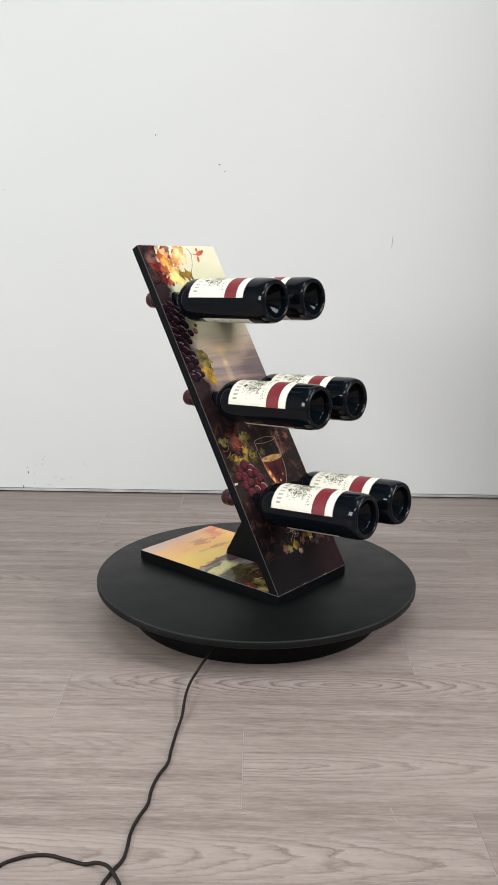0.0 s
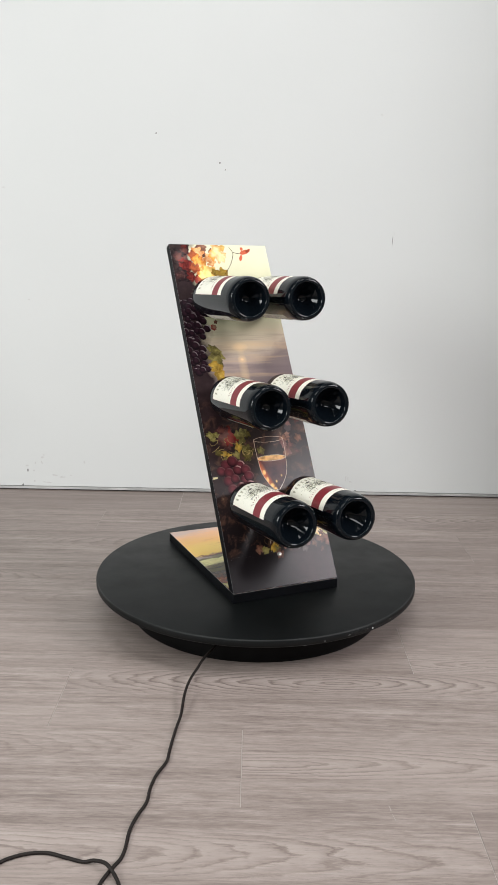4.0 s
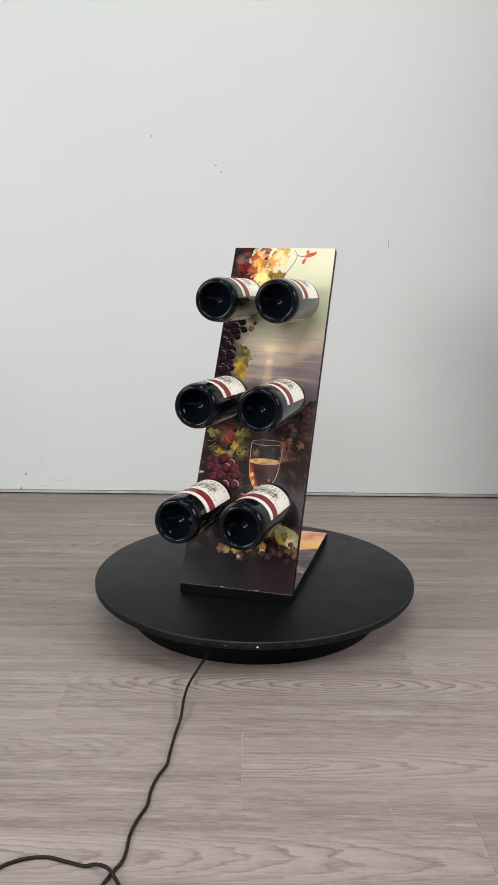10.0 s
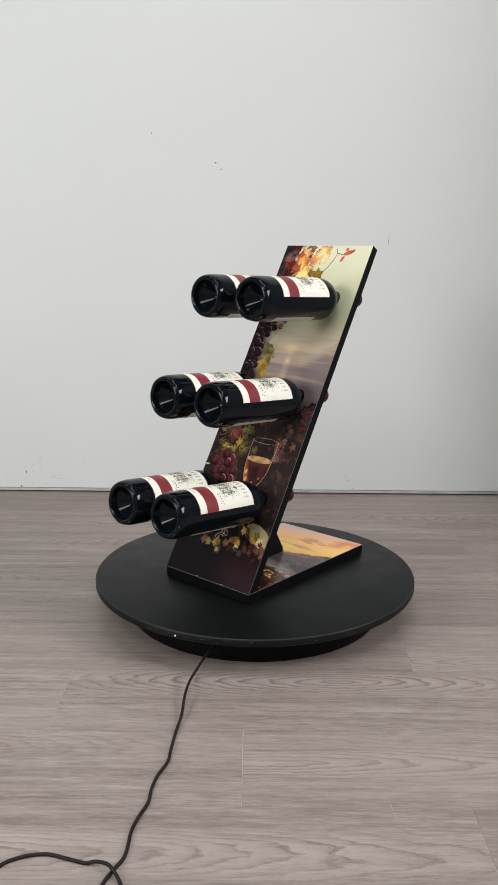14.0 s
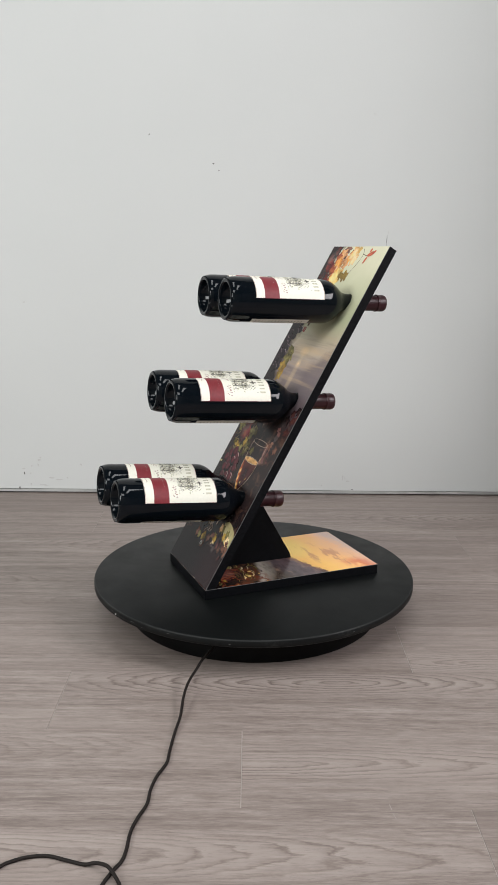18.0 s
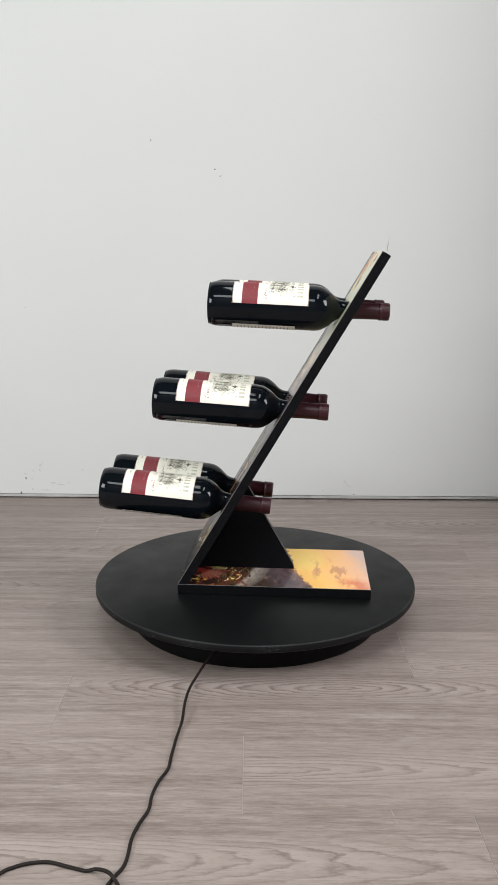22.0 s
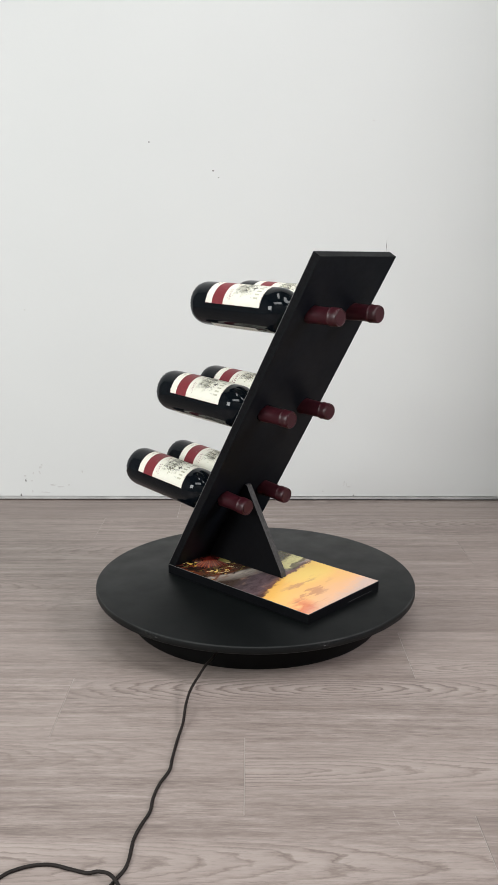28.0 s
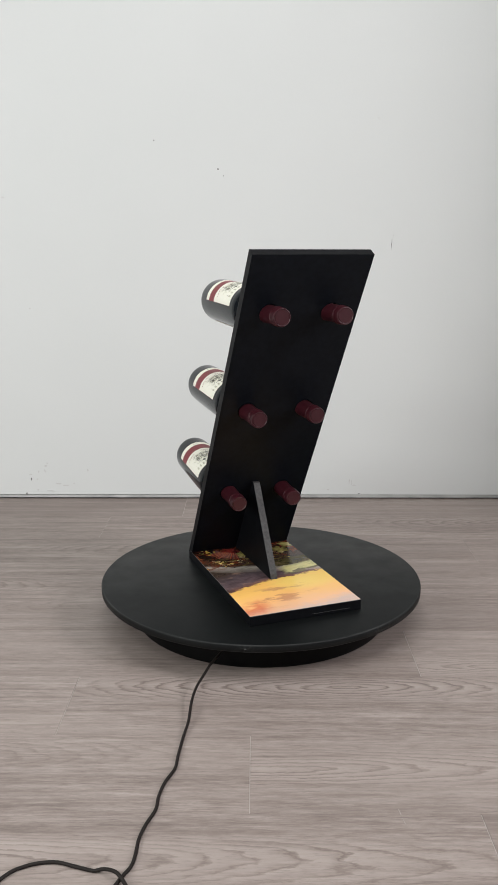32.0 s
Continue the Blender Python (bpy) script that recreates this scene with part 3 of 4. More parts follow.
def wine_ink():
    n = Nodes("amber_wine_ink")
    c = n.coords()
    x, y, _ = n.axes(c)
    t = n.noise(c, 70, 4)
    col = n.mix(n.range(t, 0.35, 0.65), shade(44, 20, 24), shade(74, 40, 42))
    col = n.mix(n.range(y, 0.212, 0.230, 0, 0.6), col, shade(112, 62, 48))
    # warm light along the curved side, with bright glints towards the foot
    rise = n.math("SUBTRACT", x, n.math("MULTIPLY", n.math("SUBTRACT", 0.216, y), 0.42))
    col = n.mix(n.range(n.math("ADD", rise, n.math("MULTIPLY", t, 0.006)), 0.006, -0.004, 0, 0.85), col, shade(206, 104, 58))
    for cx, cy, sx, sy, k in ((0.0005, 0.204, 0.0040, 0.0055, 0.9), (0.0045, 0.190, 0.0034, 0.0070, 0.85), (0.0110, 0.179, 0.0050, 0.0050, 0.95), (0.0165, 0.173, 0.0040, 0.0030, 0.9),
                              (0.0210, 0.186, 0.0022, 0.0030, 0.8), (0.0330, 0.196, 0.0020, 0.0030, 0.5)):
        d = n.math("ADD", n.math("POWER", n.math("DIVIDE", n.math("SUBTRACT", x, cx), sx), 2.0), n.math("POWER", n.math("DIVIDE", n.math("SUBTRACT", y, cy), sy), 2.0))
        col = n.mix(n.range(n.math("ADD", d, n.math("MULTIPLY", t, 0.8)), 1.4, 0.4, 0, k), col, shade(255, 206, 124))
    return n.surface(Base_Color=col, Roughness=0.21, Specular_IOR_Level=0.16)


WINE_INK = wine_ink()
WINE_TOP = leaf_ink("amber_surface_ink", shade(240, 186, 116), shade(180, 112, 70), shade(108, 62, 44))

# hole centres on the panel (width, slope)
HOLES = [(x, v) for v in (0.5535, 0.3565, 0.1605) for x in (-0.0535, 0.0525)]
HOLE_R, SLOPE = 0.0155, 59.7


def hole_loop(cx, cv, n=40):
    stretch = 1.07
    return [(cx + HOLE_R * math.cos(2 * math.pi * k / n), cv + HOLE_R * stretch * math.sin(2 * math.pi * k / n)) for k in range(n)]


def pierced(outline, loops, z, bm):
    """Fills an outline with holes; gives the rings of vertices."""
    rings, edges = [], []
    for pts in (outline, *loops):
        vs = [bm.verts.new((x, y, z)) for x, y in pts]
        rings.append(vs)
        edges += [bm.edges.new((vs[i], vs[(i + 1) % len(vs)])) for i in range(len(vs))]
    bmesh.ops.triangle_fill(bm, use_beauty=True, use_dissolve=False, edges=edges)
    return rings


def slab(outline_a, loops_a, za, outline_b, loops_b, zb, side=0):
    """A board between two pierced faces; side: the material of its edges."""
    bm = bmesh.new()
    ra = pierced(outline_a, loops_a, za, bm)
    rb = pierced(outline_b, loops_b, zb, bm)
    for a, b in zip(ra, rb):
        for i in range(len(a)):
            j = (i + 1) % len(a)
            f = bm.faces.new((a[i], a[j], b[j], b[i]))
            f.material_index = side
    bmesh.ops.recalc_face_normals(bm, faces=bm.faces[:])
    return bm


def in_hole(x, v):
    return any(math.hypot(x - a, (v - b) * 0.863) < HOLE_R + 0.001 for a, b in HOLES)


def flat(points, z, uv=None, centre=None):
    """A flat printed shape, fanned from its centre, kept within the panel."""
    bm = bmesh.new()
    layer = bm.loops.layers.uv.new("UVMap")
    lim = lambda p: (max(-0.0992, min(0.0992, p[0])), max(0.0012, min(PANEL_L - 0.0008, p[1])))
    cx = centre or (sum(p[0] for p in points) / len(points), sum(p[1] for p in points) / len(points))
    mid = bm.verts.new((*lim(cx), z))
    vs = [bm.verts.new((*lim(p), z)) for p in points]
    for i in range(len(vs)):
        j = (i + 1) % len(vs)
        if in_hole(*((mid.co + vs[i].co + vs[j].co) / 3).to_2d()):
            continue
        if (vs[i].co - vs[j].co).length < 1e-6 or (mid.co - vs[i].co).cross(vs[j].co - vs[i].co).length < 1e-10:
            continue
        f = bm.faces.new((mid, vs[i], vs[j]))
        if uv:
            for loop, val in zip(f.loops, (uv[0], uv[1][i], uv[1][j] if j else uv[2])):
                loop[layer].uv = val
    for f in bm.faces:
        f.normal_update()
        if f.normal.z < 0:
            f.normal_flip()
    for v in [v for v in bm.verts if not v.link_faces]:
        bm.verts.remove(v)
    return bm


def vine_leaf(rng, cx, cy, size, turn, z):
    """A pointed five-lobed leaf with a toothed rim."""
    tips = ((0, 1.0), (18, 0.80), (34, 0.66), (50, 0.78), (66, 0.94), (86, 0.72), (102, 0.60), (122, 0.68), (140, 0.74), (160, 0.52), (174, 0.22), (180, 0.12))
    shear, squash = rng.uniform(-0.25, 0.25), rng.uniform(0.62, 0.95)
    n, pts, uvs = 96, [], []
    for k in range(n):
        a = 360 * k / n
        b = a if a <= 180 else 360 - a
        for (a0, r0), (a1, r1) in zip(tips, tips[1:]):
            if a0 <= b <= a1:
                r = r0 + (r1 - r0) * (b - a0) / (a1 - a0)
                break
        r *= size * (1.0 + (0.05, 0.0, -0.05)[k % 3] + rng.uniform(-0.06, 0.06))
        x, y = r * math.cos(radians(a)), r * math.sin(radians(a)) * squash
        x += shear * y
        pts.append((cx + x * math.cos(turn) - y * math.sin(turn), cy + x * math.sin(turn) + y * math.cos(turn)))
        uvs.append((k / n, 1.0))
    return flat(pts, z, ((0.5, 0.0), uvs, (1.0, 1.0)), (cx, cy))


def disc_shape(cx, cy, r, z, n=20, sy=1.0):
    pts = [(cx + r * math.cos(2 * math.pi * k / n), cy + sy * r * math.sin(2 * math.pi * k / n)) for k in range(n)]
    uvs = [(math.cos(2 * math.pi * k / n), math.sin(2 * math.pi * k / n)) for k in range(n)]
    return flat(pts, z, ((0.0, 0.0), uvs, uvs[0]), (cx, cy))


def ribbon(points, width, z, closed=False):
    bm = bmesh.new()
    pts = [Vector((*p, 0)) for p in points]
    n = len(pts)
    sides = []
    for i, p in enumerate(pts):
        a = pts[(i - 1) % n] if closed else pts[max(i - 1, 0)]
        b = pts[(i + 1) % n] if closed else pts[min(i + 1, n - 1)]
        t = (b - a).normalized()
        s = Vector((-t.y, t.x, 0)) * width / 2
        sides.append([bm.verts.new((q.x, q.y, z)) for q in (p - s, p + s)])
    for i in range(n if closed else n - 1):
        a, b = sides[i], sides[(i + 1) % n]
        bm.faces.new((a[0], b[0], b[1], a[1]))
    bmesh.ops.recalc_face_normals(bm, faces=bm.faces[:])
    for f in bm.faces:
        f.normal_update()
        if f.normal.z < 0:
            f.normal_flip()
    return bm


def oval(cx, cy, rx, ry, n=32):
    return [(cx + rx * math.cos(2 * math.pi * k / n), cy + ry * math.sin(2 * math.pi * k / n)) for k in range(n)]


# clusters of leaves in the print: place, slope, spread across and along, number, least and largest size, colours
CLUSTERS = ((-0.090, 0.622, 0.006, 0.022, 8, 0.013, 0.020, "dusk plum"), (-0.038, 0.642, 0.017, 0.011, 18, 0.011, 0.019, "orange amber copper orange rust"),
            (-0.003, 0.647, 0.009, 0.008, 8, 0.011, 0.017, "cream yellow orange amber"), (-0.058, 0.606, 0.013, 0.013, 15, 0.010, 0.018, "copper orange amber red"), (-0.021, 0.603, 0.012, 0.008, 11, 0.011, 0.019, "yellow gold amber yellow"),
            (-0.073, 0.646, 0.011, 0.009, 10, 0.008, 0.014, "plum dusk plum red dusk"), (-0.051, 0.424, 0.006, 0.018, 9, 0.012, 0.019, "gold olive gold"), (-0.047, 0.492, 0.006, 0.006, 4, 0.005, 0.008, "red rust"),
            (-0.062, 0.276, 0.012, 0.008, 8, 0.013, 0.021, "red red plum"), (-0.087, 0.283, 0.005, 0.006, 4, 0.008, 0.012, "gold olive"), (-0.022, 0.258, 0.014, 0.013, 12, 0.008, 0.015, "olive gold moss"),
            (-0.060, 0.243, 0.012, 0.006, 6, 0.007, 0.011, "gold olive moss"), (0.082, 0.318, 0.012, 0.014, 7, 0.010, 0.014, "plum dusk"), (0.072, 0.266, 0.013, 0.020, 20, 0.006, 0.012, "rust plum rust dusk"),
            (-0.012, 0.066, 0.015, 0.006, 10, 0.006, 0.012, "olive gold rust olive"), (0.050, 0.084, 0.020, 0.009, 10, 0.007, 0.013, "gold rust olive cream"), (0.060, 0.070, 0.022, 0.011, 20, 0.007, 0.012, "plum dusk rust dusk"))
GRAPES_LOW = [(-0.006 + 0.0085 * (k % 3) + 0.004 * (k // 3 % 2), 0.150 - 0.0095 * (k // 3)) for k in range(15)]
GRAPES_RED = ((-0.071, 0.226), (-0.056, 0.229), (-0.042, 0.225), (-0.080, 0.211), (-0.064, 0.211), (-0.048, 0.212), (-0.033, 0.213), (-0.071, 0.196),
              (-0.055, 0.195), (-0.039, 0.197), (-0.028, 0.199), (-0.031, 0.184), (-0.046, 0.180), (-0.062, 0.180), (-0.010, 0.158), (-0.001, 0.147), (-0.014, 0.146))


def print_panel_art(face):
    rng = random.Random(3)
    # a pale far field low on one side, behind dark leaves
    field = [(0.046, 0.112), (0.058, 0.118), (0.074, 0.116), (0.090, 0.109), (0.099, 0.101), (0.099, 0.080), (0.086, 0.078), (0.070, 0.084), (0.056, 0.096), (0.050, 0.104)]
    part("printed_field", flat(field, 0.000925), FIELD_INK, face)
    count = 0
    for cx, cv, sx, sv, number, small, large, inks in CLUSTERS:
        for k in range(number):
            ink = rng.choice(inks.split())
            x, v = cx + max(-1.7, min(1.7, rng.gauss(0, 1))) * sx, cv + max(-1.7, min(1.7, rng.gauss(0, 1))) * sv
            count += 1
            part("printed_leaf", vine_leaf(rng, x, v, rng.uniform(small, large), rng.uniform(0, 6.28), 0.00093 + 0.0000012 * count), LEAF[ink], face, ink + " vine leaf in the print")
    # thin gold tendrils among the leaves and a pale sketched rose
    for k in range(14):
        x0, v0 = rng.uniform(-0.090, -0.012), rng.uniform(0.236, 0.272)
        curl = [Vector((x0 + 0.0022 * i + 0.004 * math.sin(1.1 * i + k), v0 + 0.005 * math.cos(0.9 * i + 2 * k), 0)) for i in range(6)]
        part("printed_tendril", ribbon([p.to_2d() for p in glide(curl, 4)], rng.uniform(0.0005, 0.0010), 0.00117), LINE_GOLD, face)
    for k in range(7):
        x0, v0, r = -0.004 + rng.uniform(-0.010, 0.012), 0.094 + rng.uniform(-0.008, 0.008), rng.uniform(0.004, 0.009)
        a0 = rng.uniform(0, 6.28)
        part("printed_rose", ribbon([(x0 + r * math.cos(a0 + 0.45 * i), v0 + 0.8 * r * math.sin(a0 + 0.45 * i)) for i in range(9)], 0.0008, 0.00117), LINE_GOLD if k % 2 else LINE_PALE, face)
    bunch = [(-0.096 + 0.0105 * k + 0.005 * (row % 2), 0.540 - 0.0098 * row) for row in range(15) for k in range(4 if row < 7 else 3)]
    for i, (x, v) in enumerate(bunch + GRAPES_LOW):
        x, v = x + rng.uniform(-0.0045, 0.0045), v + rng.uniform(-0.005, 0.005)
        part("printed_grape", disc_shape(x, v, rng.uniform(0.0056, 0.0088), 0.00118 + 0.0000012 * i), GRAPE_DARK, face, "dark purple grape in the print")
    for i, (x, v) in enumerate(GRAPES_RED):
        x, v = x + rng.uniform(-0.0025, 0.0025), v + rng.uniform(-0.003, 0.003)
        part("printed_grape", disc_shape(x, v, rng.uniform(0.0086, 0.0106), 0.00128 + 0.0000012 * i), GRAPE_RED, face, "rosy red grape in the print")
    # twig and blossom at the top
    twig = glide([Vector((a, b, 0)) for a, b in ((0.021, 0.659), (0.027, 0.648), (0.024, 0.635), (0.014, 0.616), (-0.004, 0.594))], 4)
    part("printed_twig", ribbon([p.to_2d() for p in twig], 0.0010, 0.00131), LINE_DARK, face)
    part("printed_twig", ribbon([(0.027, 0.648), (0.036, 0.646), (0.044, 0.645)], 0.0012, 0.00131), LINE_DARK, face)
    for x, v, rx, ry, turn in ((0.052, 0.649, 0.011, 0.0045, 0.35), (0.047, 0.656, 0.004, 0.003, 1.2), (0.042, 0.636, 0.007, 0.003, 1.2), (0.060, 0.652, 0.006, 0.003, 0.7)):
        pts = [(x + a * math.cos(turn) - b * math.sin(turn), v + a * math.sin(turn) + b * math.cos(turn)) for a, b in oval(0, 0, rx, ry, 14)]
        part("printed_petal", flat(pts, 0.00132), PETAL, face)
    # wine glass
    side_l = [(-0.0080, 0.265), (-0.0080, 0.248), (-0.0070, 0.229), (-0.0045, 0.205), (0.004, 0.185), (0.0150, 0.170)]
    side_r = [(0.0500, 0.265), (0.0500, 0.248), (0.0490, 0.231), (0.0455, 0.205), (0.036, 0.185), (0.0235, 0.170)]
    part("printed_wine", flat(side_l[2:] + side_r[:1:-1], 0.00131), WINE_INK, face, "amber wine in the printed glass")
    part("printed_wine", flat(oval(0.0205, 0.230, 0.028, 0.0046), 0.00132), WINE_TOP, face)
    part("printed_glass", ribbon(oval(0.0210, 0.2655, 0.0290, 0.0052), 0.0007, 0.00134, True), LINE_PALE, face)
    part("printed_glass", ribbon(oval(0.0205, 0.230, 0.028, 0.0055), 0.0009, 0.00134, True), LINE_PALE, face)
    for sd in (side_l, side_r):
        line = [p.to_2d() for p in glide([Vector((*p, 0)) for p in sd], 4)]
        part("printed_glass", ribbon(line, 0.0009, 0.00134), LINE_PALE, face)
    part("printed_glass", ribbon([(0.019, 0.171), (0.0185, 0.135), (0.018, 0.100)], 0.004, 0.00134), LINE_PALE, face)
    # curled tendrils low on the panel
    for k in range(9):
        x0, v0 = rng.uniform(-0.02, 0.016), rng.uniform(0.090, 0.145)
        pts = [Vector((x0 + 0.006 * math.sin(1.3 * i + k), v0 - 0.005 * i, 0)) for i in range(5)]
        part("printed_tendril", ribbon([p.to_2d() for p in glide(pts, 4)], 0.0010, 0.00131), LINE_PALE if k % 3 == 0 else LINE_DARK, face)
    part("printed_highlight", flat([(-0.098, 0.200), (-0.090, 0.201), (-0.089, 0.204), (-0.098, 0.204)], 0.00131), CREAM_INK, face)


def chip(rng, w, h):
    bm = bmesh.new()
    bmesh.ops.create_icosphere(bm, subdivisions=1, radius=0.5)
    for v in bm.verts:
        v.co = Vector((v.co.x * 0.0012, v.co.y * w, v.co.z * h)) * rng.uniform(0.7, 1.1)
    return bm


# ---- the wine rack ----
DISC_Z = 0.070
BASE_T, BASE_Y0, BASE_Y1 = 0.0170, -0.1315, 0.2075


def wine_rack():
    rack = new("wine_rack")
    tagged(rack, "slanted black board wine rack with vineyard print, holding six bottles", "wine rack")
    base = part("base_board", box(-0.1, 0.1, BASE_Y0, BASE_Y1, 0, BASE_T, 0.0007), BOARD, rack, "black board with a sunset print on top")
    part("printed_sheet", slab([(-0.0997, 0.0006), (0.0997, 0.0006), (0.0997, 0.3384), (-0.0997, 0.3384)], [], 0.0008,
                               [(-0.0997, 0.0006), (0.0997, 0.0006), (0.0997, 0.3384), (-0.0997, 0.3384)], [], 0.00005, 1),
         [BASE_PRINT, FILM_EDGE], base, "glossy print of an orange sunset over dark hills", pose(0, BASE_Y0, BASE_T))
    sheet_art = base.children[0]
    rng = random.Random(6)
    for i, (x, y, size, turn, ink) in enumerate(((0.046, 0.052, 0.040, 1.3, "plum"), (0.030, 0.036, 0.026, 2.6, "red"), (0.010, 0.062, 0.020, 0.9, "olive"),
                                                 (-0.036, 0.048, 0.030, 1.6, "olive"), (-0.070, 0.060, 0.026, 1.2, "olive"), (-0.086, 0.034, 0.022, 2.2, "olive"))):
        part("printed_leaf", vine_leaf(rng, x, y, size, turn, 0.00083 + 0.000002 * i), LEAF[ink], sheet_art, ink + " vine leaf in the print")
    # a fan of thin copper blades, wheat-like streaks and small yellow leaflets
    for k in range(40):
        a = radians(14 + 1.75 * k)
        near, far = rng.uniform(0.020, 0.030), rng.uniform(0.054, 0.062)
        bow = rng.uniform(-0.003, 0.003)
        blade = [(0.018 + r * math.cos(a) + bow * (r / far) ** 2, 0.030 + r * math.sin(a)) for r in (near, 0.6 * near + 0.4 * far, 0.3 * near + 0.7 * far, far)]
        part("printed_blade", ribbon(blade, rng.uniform(0.0008, 0.0018), 0.00085 + 0.0000012 * k), LEAF[("copper", "rust", "red", "plum")[k % 4]], sheet_art)
    for k in range(60):
        x, y = rng.uniform(-0.090, 0.075), rng.gauss(0.098, 0.014)
        y += 0.10 * max(0.0, x) * -0.4
        run, rise = rng.uniform(0.008, 0.024), rng.uniform(-0.006, 0.004)
        streak = [(min(0.098, x + run * q), y + rise * q + 0.003 * math.sin(3 * q)) for q in (0, 0.33, 0.66, 1)]
        part("printed_streak", ribbon(streak, rng.uniform(0.0006, 0.0022), 0.00091 + 0.0000012 * k), LEAF[("moss", "dusk", "olive", "dusk", "moss", "cream")[k % 6]], sheet_art)
    for k in range(16):
        x, y = (rng.gauss(0.078, 0.010), rng.gauss(0.028, 0.008)) if k % 3 else (rng.gauss(0.060, 0.016), rng.gauss(0.098, 0.010))
        part("printed_leaf", vine_leaf(rng, min(x, 0.095), max(y, 0.008), rng.uniform(0.0025, 0.0055), rng.uniform(0, 6), 0.00099 + 0.0000012 * k), LEAF[("yellow", "gold", "olive")[k % 3]], sheet_art)
    foot = PANEL_T / math.tan(radians(SLOPE))
    loops = [hole_loop(x, v) for x, v in HOLES]
    drift = PANEL_T / math.tan(radians(SLOPE))
    back_loops = [[(x, v + drift) for x, v in lp] for lp in loops]
    front = [(-0.1, 0), (0.1, 0), (0.1, PANEL_L), (-0.1, PANEL_L)]
    back = [(-0.1, foot), (0.1, foot), (0.1, PANEL_L), (-0.1, PANEL_L)]
    bm = slab(front, loops, 0.0, back, back_loops, -PANEL_T, 1)
    panel = part("slanted_panel", bm, [PANEL_BACK, PANEL_EDGE], rack, "black slanted board with six round holes", pose(0, -0.130, BASE_T + 0.0009, SLOPE, 0, 0))
    sheet = [(-0.0996, 0.0006), (0.0996, 0.0006), (0.0996, PANEL_L - 0.0004), (-0.0996, PANEL_L - 0.0004)]
    face = part("printed_sheet", slab(sheet, loops, 0.0009, sheet, loops, 0.00005, 1), [PANEL_PRINT, FILM_EDGE], rack,
                "glossy print of vine leaves, grapes and a wine glass", pose(0, -0.130, BASE_T + 0.0009, SLOPE, 0, 0))
    print_panel_art(face)
    # gusset behind the panel
    bm = bmesh.new()
    t = 0.0062
    c = 1 / math.tan(radians(SLOPE))
    th = PANEL_T / math.sin(radians(SLOPE))
    y_at = lambda z: -0.130 + (z - BASE_T) * c + th
    prof = [(y_at(BASE_T) + 0.0006, BASE_T + 0.0009), (0.0725, BASE_T + 0.0009), (0.0700, BASE_T + 0.010), (y_at(0.176) + 0.006, 0.1745), (y_at(0.176) + 0.0006, 0.176)]
    lo = [bm.verts.new((0.003 - t, y, z)) for y, z in prof]
    hi = [bm.verts.new((0.003 + t, y, z)) for y, z in prof]
    bm.faces.new(lo)
    bm.faces.new(hi)
    for i in range(len(lo)):
        j = (i + 1) % len(lo)
        f = bm.faces.new((lo[i], lo[j], hi[j], hi[i]))
        f.material_index = 1
    bmesh.ops.recalc_face_normals(bm, faces=bm.faces[:])
    part("support_gusset", bm, [BOARD, BOARD_EDGE], rack, "black triangular support board with sanded edge")
    screw = part("screw", lathe([(0, 0.0022), (0.0022, 0.0021), (0.0036, 0.0014), (0.0041, 0.0002), (0.0041, -0.002)], 24), SCREW, rack, "small zinc screw head",
                 pose(0, -0.130, BASE_T + 0.0009, SLOPE, 0, 0) @ pose(-0.002, 0.0555, 0.0009))
    rng = random.Random(17)
    plane = pose(0, -0.130, BASE_T + 0.0009, SLOPE, 0, 0)
    for u, w in ((-0.024, 0.007), (0.006, 0.004), (0.038, 0.005), (0.067, 0.003), (-0.071, 0.003), (0.090, 0.004), (-0.046, 0.003)):
        part("chip", chip(rng, w, 0.0016), CHIP if w > 0.004 else EDGE_WEAR, rack, "", plane @ pose(u, 0.0006, 0.0006, 0, 0, 90))
    for k in range(16):
        part("dust_speck", chip(rng, 0.0010, 0.0008), EDGE_WEAR if k % 3 else FILM_EDGE, rack, "", plane @ pose(-0.094 + 0.0052 * k + rng.uniform(-0.002, 0.002), 0.0595 + rng.uniform(-0.004, 0.003), 0.0012, 0, 90, 0))
    part("scratch", box(-0.078, -0.008, BASE_Y1 - 0.0002, BASE_Y1 + 0.0003, 0.0052, 0.0058), EDGE_WEAR, base, "thin pale scratch")
    part("screw_slot", box(-0.0028, 0.0028, -0.0004, 0.0004, 0.0018, 0.0024), BOARD, screw)
    return rack


RACK_LOCAL = pose(0, 0, DISC_Z)
rack = wine_rack()
rack.matrix_world = RACK_LOCAL


# ---- the wine bottles ----
def wrap(bm, z0, z1, a0, a1, r, n=0):
    """A patch of a cylinder about z; angles in degrees from +x."""
    n = n or max(1, int(abs(a1 - a0) / 5))
    cols = [[bm.verts.new((r * math.cos(radians(a)), r * math.sin(radians(a)), z)) for z in (z0, z1)] for a in (a0 + (a1 - a0) * k / n for k in range(n + 1))]
    for a, b in zip(cols, cols[1:]):
        bm.faces.new((a[0], b[0], b[1], a[1]))


def patch(*specs):
    bm = bmesh.new()
    for s in specs:
        wrap(bm, *s)
    return bm


